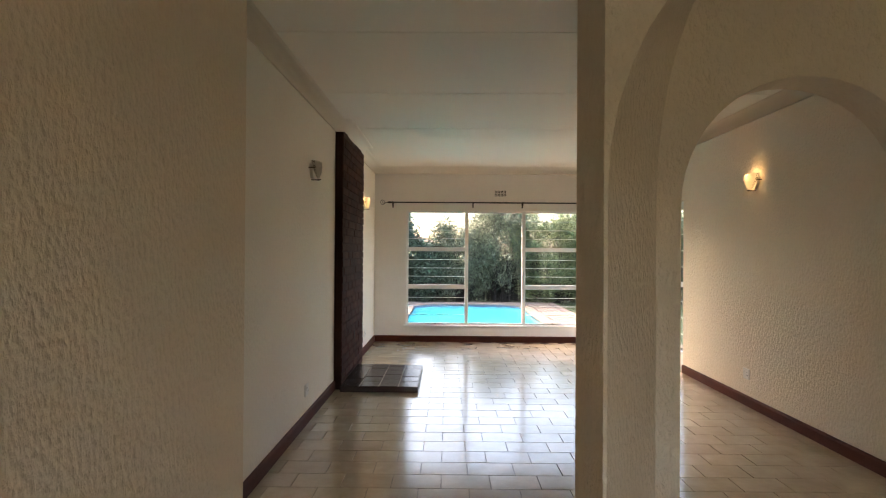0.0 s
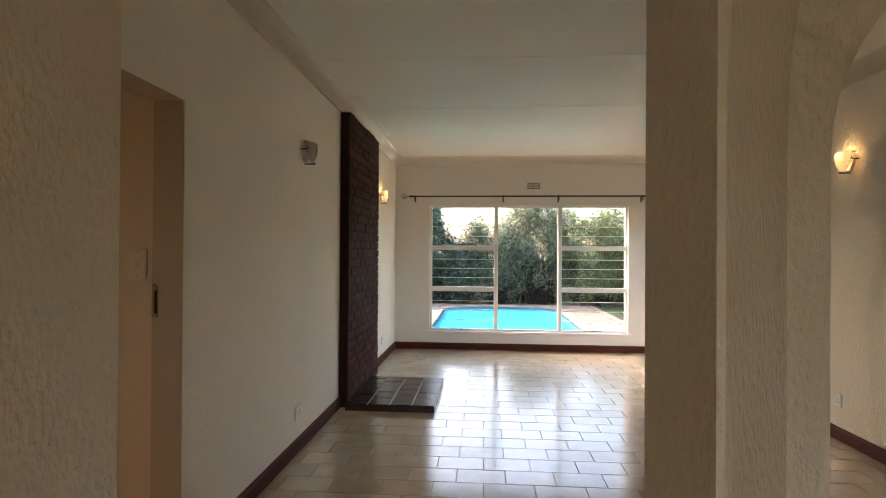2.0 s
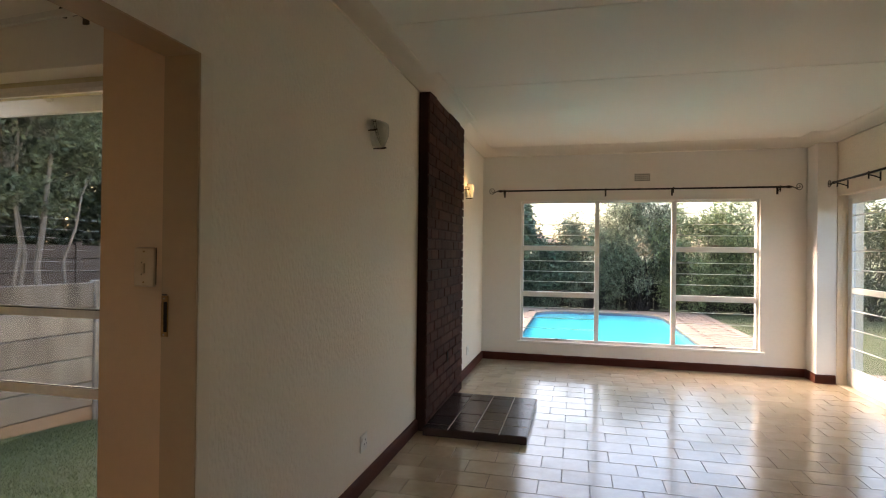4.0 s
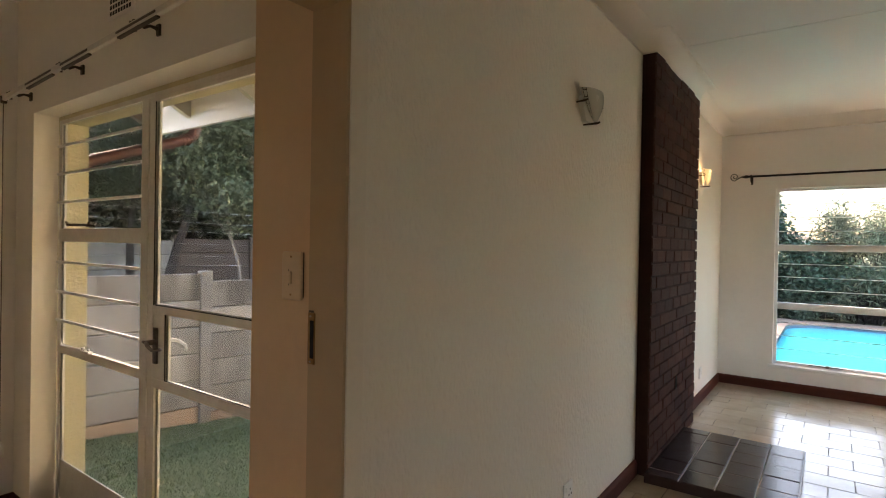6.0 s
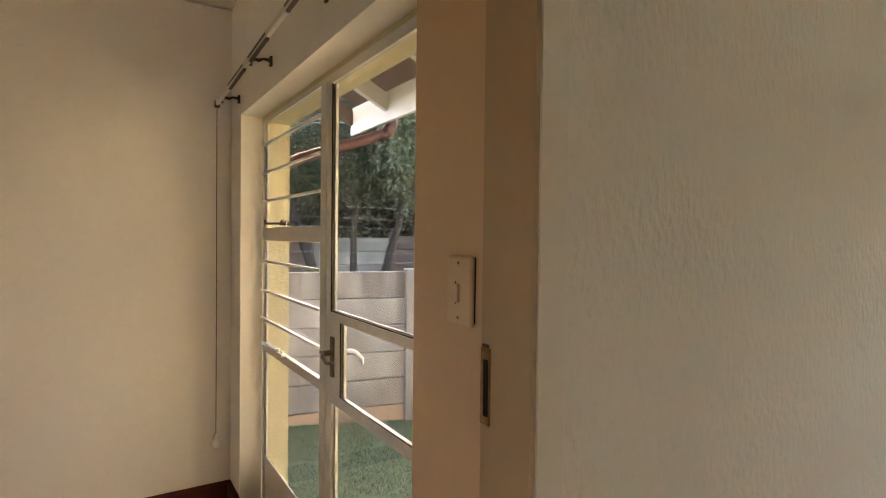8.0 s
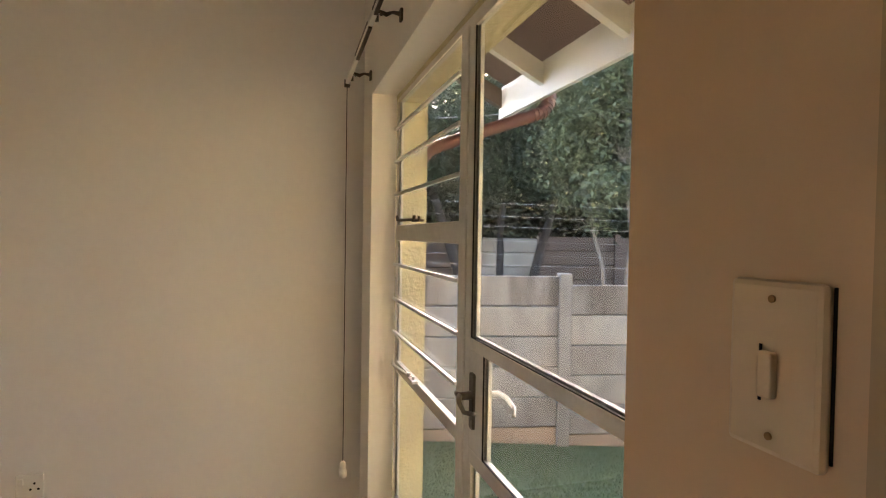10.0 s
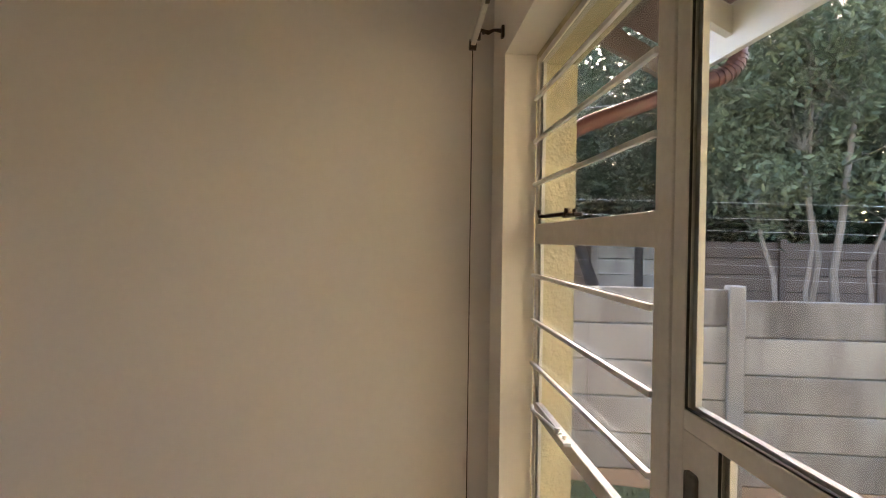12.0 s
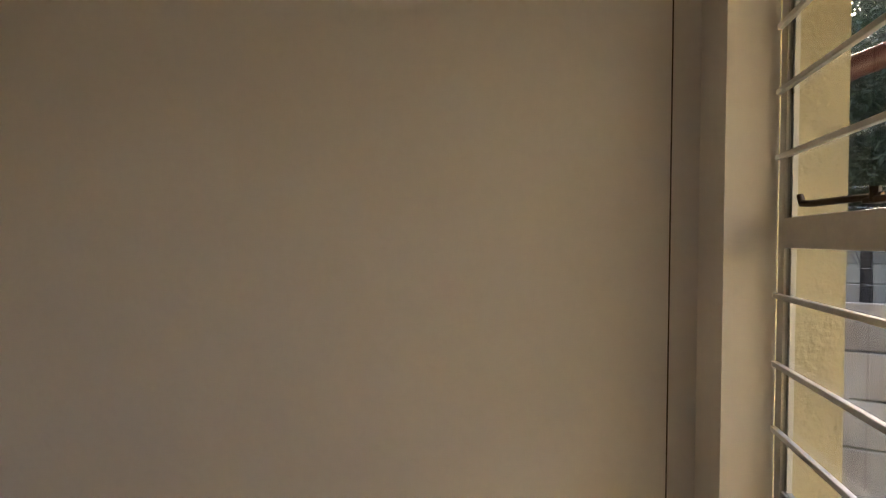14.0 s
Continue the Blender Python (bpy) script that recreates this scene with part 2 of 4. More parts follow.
def prism(bm, poly, z0, z1):
    low, top = [bm.verts.new((x, y, z0)) for x, y in poly], [bm.verts.new((x, y, z1)) for x, y in poly]
    bm.faces.new(low[::-1])
    bm.faces.new(top)
    for i in range(len(poly)):
        j = (i + 1) % len(poly)
        bm.faces.new((low[i], low[j], top[j], top[i]))
    return bm


def sweep(bm, profile, path, closed=False):
    """A profile (out, up) swept along a plan path (x, y, z) with mitred corners; out is to the left of travel."""
    n = len(path)
    rings = []
    for i in range(n):
        p = Vector(path[i])
        a = Vector(path[i - 1]) if (i or closed) else None
        b = Vector(path[(i + 1) % n]) if (i < n - 1 or closed) else None
        d1 = (p - a).normalized() if a is not None else (b - p).normalized()
        d2 = (b - p).normalized() if b is not None else d1
        n1, n2 = Vector((-d1.y, d1.x, 0)), Vector((-d2.y, d2.x, 0))
        m = (n1 + n2).normalized()
        m = m / max(0.3, m.dot(n1))
        rings.append([bm.verts.new(p + m * o + Vector((0, 0, u))) for o, u in profile])
    k = len(profile)
    for i in range(n if closed else n - 1):
        a, b = rings[i], rings[(i + 1) % n]
        for j in range(k):
            bm.faces.new((a[j], a[(j + 1) % k], b[(j + 1) % k], b[j]))
    if not closed:
        bm.faces.new(rings[0])
        bm.faces.new(rings[-1][::-1])
    bmesh.ops.recalc_face_normals(bm, faces=bm.faces)
    return bm


def mesh(name, bm, material, smooth=False):
    me = bpy.data.meshes.new(name)
    bm.to_mesh(me)
    bm.free()
    me.materials.append(material)
    if smooth:
        for f in me.polygons:
            f.use_smooth = True
    return me


def part(name, bm, material, parent=None, label="", smooth=False):
    """Links a bmesh, given in world places, as one mesh object under a thing or a part."""
    ob = new(name, mesh(name, bm, material, smooth))
    if parent is not None:
        ob.parent = parent
        if parent.parent is None:
            ob.matrix_parent_inverse = parent.matrix_basis.inverted()
    if label:
        ob["label"] = label
    return ob


def piece(name, data, parent, m):
    """One of many alike pieces that share a mesh, at the pose m."""
    ob = new(name, data)
    ob.parent = parent
    if parent.parent is None:
        ob.matrix_parent_inverse = parent.matrix_basis.inverted()
    ob.matrix_basis = m
    return ob


def thing(name, at, label, category, group="", kind=""):
    ob = new(name)
    ob.empty_display_size = 0.1
    ob.matrix_basis = Matrix.Translation(at)
    return tagged(ob, label, category, group, kind)


def structure(name, bm, material, label, category, smooth=False):
    return tagged(part(name, bm, material, None, "", smooth), label, category, "", "structure")


def wall(name, span, holes, material, label, axis):
    """A wall with openings right through it. span: (x0, x1, y0, y1, z0, z1); holes: (u0, u1, z0, z1) along its axis."""
    x0, x1, y0, y1, z0, z1 = span
    lo, hi = (x0, x1) if axis == "x" else (y0, y1)
    us = sorted({lo, hi, *[h[0] for h in holes], *[h[1] for h in holes]})
    zs = sorted({z0, z1, *[h[2] for h in holes], *[h[3] for h in holes]})
    bm = bmesh.new()
    for ua, ub in zip(us, us[1:]):
        for za, zb in zip(zs, zs[1:]):
            cu, cz = (ua + ub) / 2, (za + zb) / 2
            if any(h[0] < cu < h[1] and h[2] < cz < h[3] for h in holes):
                continue
            box(bm, (ua, y0, za) if axis == "x" else (x0, ua, za), (ub, y1, zb) if axis == "x" else (x1, ub, zb))
    bmesh.ops.remove_doubles(bm, verts=bm.verts, dist=0.0005)
    seen, dead = {}, []
    for f in bm.faces:
        key = tuple(sorted(id(v) for v in f.verts))
        if key in seen:
            dead += [f, seen[key]]
        seen[key] = f
    bmesh.ops.delete(bm, geom=list(set(dead)), context="FACES")
    return structure(name, bm, material, label, "wall")


# ---------------------------------------------------------------- plan
XW, XE = -0.85, 3.12              # living room, west and east
YF = 8.55                         # its far wall
H = 2.75                          # ceilings
XS0, XS1 = -3.31, -0.985          # side room
YN, YG = 3.05, 3.172               # side room's window wall and its steel frames
YP = 3.024                        # face of the warm-toned pier and jamb
YO = 3.30                         # outer face of that wall
XC = -0.46                        # passage wall
YB = -2.6                         # end of the hall

# ---------------------------------------------------------------- shell of the house
structure("floor", boxes(((XW - 0.6, YB, -0.12), (XE, YF, -0.008)), ((XS0, 0.0, -0.12), (XW - 0.6, YN + 0.1, -0.008))), GROUT, "tan grout bed under the tiled floor of the house", "floor")
structure("ceiling", boxes(((XS0 - 0.2, YB - 0.2, H), (XE + 0.25, YO, H + 0.12)), ((XW - 0.25, YO, H), (XE + 0.25, YF + 0.25, H + 0.12))), CEIL, "white painted board ceiling of the house", "ceiling")
seams = bmesh.new()
for y in (2.0, 3.30, 4.565, 5.865):
    box(seams, (XW + 0.1, y - 0.008, H - 0.0025), (XE - 0.1, y + 0.008, H + 0.01))
structure("trim", seams, CEIL, "narrow white cover strips over the ceiling board joints", "trim")
wall("wall_west", (XS1, XW, 2.07, YF, 0, H), [(2.13, YP + 0.007, 0, 2.042)], PLASTER, "cream textured plaster wall with a door opening", "y")
wall("wall_west_outer", (XW - 0.25, XS1, YO, YF + 0.25, -0.5, H), [], YELLOW, "yellow painted outer plaster wall", "y")
wall("wall_far", (XS1, XE + 0.25, YF, YF + 0.22, -0.3, H), [(-0.345, 2.45, 0.262, 2.062)], SMOOTH, "cream plaster wall with a wide garden window", "x")
wall("wall_east", (XE, XE + 0.25, YB, YF, -0.3, H), [(6.50, 8.26, 0.0, 2.06)], ROUGHCAST, "cream textured plaster wall with a glazed garden door", "y")
wall("wall_east_nib", (2.93, XE - 0.002, 8.27, YF, 0, H), [], SMOOTH, "cream plaster nib beside the garden door", "x")
wall("wall_passage", (XS1, XC, YB, 2.07, 0, H), [], DIMBEIGE, "textured plaster wall of the passage, hall shade in its beige", "y")
# Unseen end wall; its opening is cut for the added lamp.
wall("wall_hall_end", (XC, XE, YB - 0.2, YB, 0, H), [(0.1, 1.9, 0.9, 2.1)], SMOOTH, "plain cream plaster wall closing the hall", "x")
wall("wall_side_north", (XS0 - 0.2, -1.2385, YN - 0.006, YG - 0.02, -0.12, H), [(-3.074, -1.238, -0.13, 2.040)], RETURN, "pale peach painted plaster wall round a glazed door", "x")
wall("wall_side_pier", (-1.238, XS1 - 0.0005, YP, YG - 0.02, -0.12, H), [], WARMSHADE, "plaster pier beside a glazed door, warm shade in its colour", "x")
wall("wall_side_north_outer", (XS0 - 0.2, XS1, YG - 0.02, YO, -0.5, H), [(-3.10, -1.265, -0.01, 2.022)], YELLOW, "yellow painted rough outer plaster wall", "x")
wall("wall_side_west", (XS0 - 0.2, XS0, -0.2, YN - 0.006, -0.12, H), [], SMOOTH, "plain cream plaster wall of the side room", "y")
# Unseen back wall; the opening is added to brighten the room.
wall("wall_side_south", (XS0, XS1, -0.2, 0.0, -0.12, H), [(-1.85, -1.25, 1.25, 1.95)], SMOOTH, "plain cream plaster wall of the side room", "x")

structure("door_jamb", boxes(((XS1 + 0.001, YP - 0.003, 0), (XW - 0.001, YP + 0.008, 2.042)), ((XS1 + 0.001, 2.126, 2.037), (XW - 0.001, YP - 0.003, 2.044))), LINING, "thin lining of a door opening, shade in its tan colour", "door jamb")
structure("trim", boxes(((XW - 0.001, YP + 0.0075, 0.095), (XW + 0.0025, YP + 0.066, 2.041)), bevel=0.001), EDGING, "smooth plaster strip along the edge of a door opening", "corner strip")


def arch_wall():
    """The wall between hall and living room: a wide outer arch whose splayed reveal narrows to a smaller inner arch."""
    bm = bmesh.new()
    cx, steps = 1.561, 24

    def line(half, spring, rise, y):
        pts = [(cx - half, y, 0.0), (cx - half, y, 0.8), (cx - half, y, spring)]
        for k in range(1, steps):
            a = math.pi * k / steps
            pts.append((cx - half * math.cos(a), y, spring + rise * math.sin(a)))
        return pts + [(cx + half, y, spring), (cx + half, y, 0.8), (cx + half, y, 0.0)]

    def rim(xl, xr, y):
        pts = [(xl, y, 0.0), (xl, y, 0.8), (xl, y, 1.6)]
        for k in range(1, steps):
            u = k / steps
            if u < 0.25:
                pts.append((xl, y, 1.6 + (H - 1.6) * u / 0.25))
            elif u > 0.75:
                pts.append((xr, y, 1.6 + (H - 1.6) * (1 - u) / 0.25))
            else:
                pts.append((xl + (xr - xl) * (u - 0.25) / 0.5, y, H))
        return pts + [(xr, y, 1.6), (xr, y, 0.8), (xr, y, 0.0)]

    lines = [rim(1.0, XE, 2.06), rim(0.717, XE, 1.73), rim(0.735, XE, 1.49), line(0.815, 1.60, 0.86, 1.49),
             line(0.535, 1.60, 1.06, 1.88), line(0.44, 1.585, 0.452, 1.905), line(0.44, 1.585, 0.452, 2.06), rim(1.0, XE, 2.06)]
    rows = [[bm.verts.new(p) for p in ln] for ln in lines[:-1]]
    rows.append(rows[0])
    for a, b in zip(rows, rows[1:]):
        for i in range(len(a) - 1):
            try:
                bm.faces.new((a[i], a[i + 1], b[i + 1], b[i]))
            except ValueError:
                pass
    bmesh.ops.recalc_face_normals(bm, faces=bm.faces)
    return structure("wall_arch", bm, DIMBEIGE, "textured plaster wall with a round arched opening, hall shade in its beige", "wall")


arch_wall()

# ---------------------------------------------------------------- skirtings and cornices
SK = [(0, 0), (0.020, 0), (0.020, 0.075), (0.014, 0.088), (0.006, 0.094), (0, 0.094)]


def skirting(path, label="red-brown varnished wooden skirting along the wall"):
    return structure("baseboard", sweep(bmesh.new(), SK, path), SKIRT, label, "skirting")


skirting([(XW, 5.54, 0), (XW, YP + 0.01, 0)])
skirting([(XE - 0.01, 8.27, 0), (2.93, 8.27, 0), (2.93, YF, 0), (XW, YF, 0), (XW, 6.89, 0)])
skirting([(XE, 2.07, 0), (XE, 6.49, 0)])
skirting([(-3.075, YN - 0.006, 0), (XS0, YN - 0.006, 0), (XS0, 0.0, 0)])

COVING = [(0, 0), (0, -0.110), (0.003, -0.092), (0.010, -0.070), (0.021, -0.048), (0.036, -0.029), (0.055, -0.014), (0.078, -0.005), (0.105, -0.0015), (0.105, 0)]
PX, PY0, PY1 = -0.767, 5.545, 6.89      # chimney breast: face, and its two sides


def cornice(path, label="white coved plaster cornice under the ceiling"):
    return structure("trim", sweep(bmesh.new(), COVING, path), COVE, label, "cornice", True)


cornice([(XE, 2.07, H), (XE, 8.27, H), (2.93, 8.27, H), (2.93, YF, H), (XW, YF, H), (XW, PY1, H), (PX, PY1, H), (PX, PY0, H), (XW, PY0, H), (XW, 2.08, H)])
cornice([(-1.2385, YN - 0.006, H), (XS0, YN - 0.006, H), (XS0, 0.0, H)])

# ---------------------------------------------------------------- brick chimney breast and hearth
breast = thing("chimney_breast", (PX, (PY0 + PY1) / 2, 0), "dark brown painted brick chimney breast against a cream wall", "fireplace", "", "structure")
part("core", boxes(((XW, PY0 + 0.012, 0), (PX - 0.012, PY1 - 0.004, H - 0.109))), MORTAR, breast, "dark painted mortar")
part("side_face", boxes(((XW + 0.001, PY0, 0), (PX - 0.006, PY0 + 0.011, H - 0.1095)), bevel=0.003), MORTAR, breast, "smooth dark brown side")
COURSE, LONG = 0.0832, 0.228
bmk = boxes(((-0.016, -0.108, -0.036), (0.0, 0.108, 0.036)), bevel=0.004)
brick_full = mesh("brick", bmk, BRICK)
brick_half = mesh("brick", boxes(((-0.016, -0.05, -0.036), (0.0, 0.05, 0.036)), bevel=0.004), BRICK)
rng = random.Random(5)
for r in range(32):
    z = 0.042 + r * COURSE
    y = PY0 + (0.0 if r % 2 else -LONG / 2)
    while y < PY1 - 0.03:
        a, b = max(y, PY0), min(y + LONG, PY1)
        if b - a > 0.05:
            full = b - a > 0.2
            d = brick_full if full else brick_half
            piece("brick", d, breast, pose(PX + rng.uniform(-0.002, 0.003), (a + b) / 2, z, rng.uniform(-0.3, 0.3), rng.uniform(-0.4, 0.4), rng.uniform(-0.5, 0.5)))
        y += LONG
hole = bmesh.new()
ring = [hole.verts.new((PX + 0.0045, 6.24 + 0.034 * math.cos(t), 0.455 + 0.062 * math.sin(t) * (1 if k % 2 else 0.8))) for k, t in enumerate([n * math.tau / 10 for n in range(10)])]
hole.faces.new(ring)
bmesh.ops.solidify(hole, geom=hole.faces[:], thickness=0.003)
part("flue_hole", hole, DARK, breast, "ragged black hole in the brickwork")

HX0, HX1, HY0, HY1 = PX, 0.012, 5.46, 6.515
hearth = thing("hearth", ((HX0 + HX1) / 2, (HY0 + HY1) / 2, 0), "low raised hearth of dark brown glazed tiles with pale joints", "hearth", "", "structure")
part("slab", boxes(((HX0 + 0.003, HY0 + 0.004, -0.006), (HX1 - 0.004, HY1, 0.0575)), bevel=0.003), PALEGROUT, hearth, "pale grout bed")
part("edge_tile", boxes(((HX0 + 0.001, HY0 - 0.005, -0.004), (HX1, HY0 + 0.003, 0.056)), bevel=0.002), HEARTH, hearth)
part("edge_tile", boxes(((HX1 - 0.003, HY0, -0.004), (HX1 + 0.006, HY1, 0.056)), bevel=0.002), HEARTH, hearth)
tw, td = (HX1 - HX0) / 4, (HY1 - HY0) / 5
for i in range(4):
    y = HY0 + (0 if i % 2 else -td / 2)
    while y < HY1 - 0.02:
        a, b = max(y, HY0) + 0.003, min(y + td, HY1) - 0.003
        if b - a > 0.03:
            dz = rng.uniform(-0.002, 0.002)
            part("hearth_tile", boxes(((HX0 + i * tw + 0.003, a, 0.05), (HX0 + (i + 1) * tw - 0.003, b, 0.061 + dz)), bevel=0.003), HEARTH, hearth)
        y += td

# ---------------------------------------------------------------- steel windows and doors
def glass_box(name, a, b, parent):
    ob = part(name, boxes((a, b)), PANE, parent)
    ob.visible_shadow = False
    return ob


def bar_y(bm, x, y0, y1, z, r=0.006):
    return tube(bm, [(x, y0, z), (x, y1, z)], r, 6)


def garden_window():
    """A wide three-light steel window with horizontal burglar bars in its side lights."""
    x0, x1, z0, z1, y = -0.345, 2.45, 0.262, 2.062, YF + 0.05
    w = thing("window_1", ((x0 + x1) / 2, YF, z0), "wide white steel window with burglar bars over the garden", "window", "", "structure")
    m1, m2 = 0.605, 1.51
    f = 0.028
    part("window_frame", boxes(((x0, y, z0), (x0 + f, y + 0.04, z1)), ((x1 - f, y, z0), (x1, y + 0.04, z1)), ((x0 + f, y, z0), (x1 - f, y + 0.04, z0 + f)), ((x0 + f, y, z1 - f), (x1 - f, y + 0.04, z1))), WHITE, w)
    for m in (m1, m2):
        part("mullion", boxes(((m - 0.028, y - 0.006, z0 + f), (m + 0.028, y + 0.04, z1 - f)), bevel=0.004), WHITE, w)
    part("window_sill", boxes(((x0 - 0.04, YF - 0.03, z0 - 0.03), (x1 + 0.05, YF + 0.05, z0)), bevel=0.006), WHITE, w, "white painted projecting sill")
    glass_box("pane", (m1 + 0.03, y + 0.018, z0 + f), (m2 - 0.03, y + 0.022, z1 - f), w)
    for a, b in ((x0 + f, m1 - 0.028), (m2 + 0.028, x1 - f)):
        part("transom", boxes(((a, y - 0.004, 1.425), (b, y + 0.04, 1.488)), bevel=0.004), WHITE, w)
        part("transom", boxes(((a, y - 0.004, 0.828), (b, y + 0.04, 0.896)), bevel=0.004), WHITE, w)
        for za, zb in ((z0 + f, 0.828), (0.896, 1.425), (1.488, z1 - f)):
            glass_box("pane", (a, y + 0.018, za), (b, y + 0.022, zb), w)
            for k in range(1, 4):
                z = za + (zb - za) * k / 4
                part("burglar_bar", tube(bmesh.new(), [(a - 0.01, y - 0.014, z), (b + 0.01, y - 0.014, z)], 0.004, 6), WHITE, w)
        for z in (1.505, 0.29, 0.913):
            s = part("window_stay", boxes(((a + 0.28, y - 0.03, z - 0.006), (a + 0.56, y - 0.018, z + 0.004)), ((a + 0.42, y - 0.03, z - 0.012), (a + 0.45, y + 0.0, z + 0.01)), bevel=0.002), BRONZE, w, "tarnished bronze window stay")
    return w


garden_window()


def glazed_door():
    """Steel side light with burglar bars beside a three-pane steel door with a lever handle."""
    d = thing("door_1", (-2.15, YG, 0), "white steel glazed garden door with a barred side light", "door", "", "structure")
    y0, y1, z1 = YG - 0.018, YG + 0.004, 2.036
    xl, xm, xr = -3.072, -2.185, -1.24
    gy0, gy1 = YG - 0.013, YG - 0.009
    part("door_frame", boxes(((xl, y0, -0.008), (xl + 0.034, y1, z1)), ((xr - 0.034, y0, -0.008), (xr, y1, z1)), ((xl + 0.034, y0, 2.002), (xr - 0.034, y1, z1)), ((xl + 0.034, y0, -0.008), (xr - 0.034, y1, 0.02))), OLDWHITE, d)
    part("mullion", boxes(((xm - 0.004, y0 - 0.006, 0.02), (xm + 0.056, y1, 2.002)), bevel=0.003), OLDWHITE, d)
    side = part("side_light", boxes(((xl + 0.034, y0 - 0.004, 1.408), (xm - 0.004, y1, 1.473)), ((xl + 0.034, y0, 0.842), (xm - 0.004, y1, 0.884)), ((xl + 0.034, y0 + 0.004, 0.02), (xm - 0.004, y1 - 0.01, 0.300)), bevel=0.003), OLDWHITE, d, "chipped white steel rails and kick panel")
    for za, zb in ((1.473, 2.002), (0.884, 1.408), (0.300, 0.842)):
        glass_box("pane", (xl + 0.034, gy0, za), (xm - 0.004, gy1, zb), side)
    part("glazing_bead", boxes(*[((xl + 0.034, gy1 + 0.0005, za), (xl + 0.046, y1 - 0.002, zb)) for za, zb in ((1.473, 2.002), (0.884, 1.408), (0.300, 0.842))]), WHITE, side, "white outer glazing beads")
    for z in (1.889, 1.748, 1.605, 1.304, 1.154, 1.011):
        part("burglar_bar", boxes(((xl + 0.012, y0 - 0.014, z - 0.006), (xm + 0.002, y0 - 0.002, z + 0.006)), bevel=0.002), WHITE, side)
    for z, m, o in ((1.485, BRONZE, 0.085), (0.896, OLDWHITE, 0.03)):
        st = bmesh.new()
        tube(st, [(-2.93 + o, y0 - 0.045, z + 0.022), (-2.925 + o, y0 - 0.042, z + 0.006), (-2.90 + o, y0 - 0.038, z + 0.004), (-2.72 + o, y0 - 0.016, z + 0.004)], [0.006, 0.007, 0.006, 0.006], 8)
        box(st, (-2.76 + o, y0 - 0.026, z - 0.006), (-2.66 + o, y0 - 0.004, z + 0.004), 0.002)
        tube(st, [(-2.735 + o, y0 - 0.02, z - 0.004), (-2.735 + o, y0 - 0.02, z + 0.018)], 0.008, 8)
        tube(st, [(-2.69 + o, y0 - 0.014, z - 0.004), (-2.69 + o, y0 - 0.014, z + 0.014)], 0.006, 8)
        part("window_stay", st, m, side, "worn casement stay")
    dl, dr = -2.127, xr - 0.036
    pl, ql, yl, yh = dl + 0.042, -1.993, y0 - 0.003, y1 - 0.002
    leaf = part("door_leaf", boxes(((dl, yl, 0.025), (pl, yh, 2.000)), ((dr - 0.055, yl, 0.025), (dr, yh, 2.000)),
                                   ((pl, yl, 1.985), (dr - 0.055, yh, 2.000)), ((pl, yl, 1.129), (dr - 0.055, yh, 1.160)),
                                   ((pl, yl, 0.828), (dr - 0.055, yh, 0.866)), ((pl, yl, 0.025), (dr - 0.055, yh, 0.30)),
                                   ((pl, yl, 0.866), (ql, yh, 1.129)), ((pl, yl, 0.30), (pl + 0.016, yh, 0.828)), bevel=0.002), OLDWHITE, d, "chipped white steel leaf with three panes")
    putty = boxes(((pl, y0 - 0.001, 1.160), (pl + 0.002, y0 + 0.003, 1.985)), ((pl + 0.002, y0 - 0.001, 1.160), (dr - 0.055, y0 + 0.003, 1.163)), ((ql, y0 - 0.001, 0.866), (ql + 0.002, y0 + 0.003, 1.129)), ((ql + 0.002, y0 - 0.001, 0.866), (dr - 0.055, y0 + 0.003, 0.869)))
    bead = boxes(((pl, gy1 + 0.0005, 1.160), (pl + 0.012, y1 - 0.002, 1.985)), ((ql, gy1 + 0.0005, 0.866), (ql + 0.011, y1 - 0.002, 1.129)), ((pl + 0.016, gy1 + 0.0005, 0.30), (pl + 0.027, y1 - 0.002, 0.828)), ((pl + 0.012, gy1 + 0.0005, 1.160), (dr - 0.055, y1 - 0.002, 1.166)))
    part("glazing_bead", bead, WHITE, leaf, "white outer glazing beads")
    part("putty_line", putty, DARK, leaf, "black perished putty")
    glass_box("pane", (pl, gy0, 1.160), (dr - 0.055, gy1, 1.985), leaf)
    glass_box("pane", (ql, gy0, 0.866), (dr - 0.055, gy1, 1.129), leaf)
    glass_box("pane", (pl + 0.016, gy0, 0.30), (dr - 0.055, gy1, 0.828), leaf)
    hx, hz, hy = -2.054, 1.0, y0 - 0.003
    h = part("door_handle", boxes(((hx - 0.016, hy - 0.006, hz - 0.073), (hx + 0.016, hy, hz + 0.073)), bevel=0.006), DULL, leaf, "worn steel lever handle on a long plate")
    lev = bmesh.new()
    tube(lev, [(hx, hy, hz + 0.015), (hx, hy - 0.040, hz + 0.015)], [0.012, 0.010], 10)
    tube(lev, [(hx, hy - 0.038, hz + 0.017), (hx + 0.03, hy - 0.050, hz + 0.010), (hx + 0.07, hy - 0.050, hz - 0.004), (hx + 0.115, hy - 0.040, hz + 0.004)], [0.008, 0.007, 0.006, 0.006], 8)
    tube(lev, [(hx - 0.022, hy - 0.040, hz + 0.018), (hx, hy - 0.038, hz + 0.017)], [0.006, 0.008], 8)
    tube(lev, [(hx, hy - 0.0, hz - 0.045), (hx, hy - 0.008, hz - 0.045)], 0.007, 8)
    part("lever", lev, DULL, h, "", True)
    out = bmesh.new()
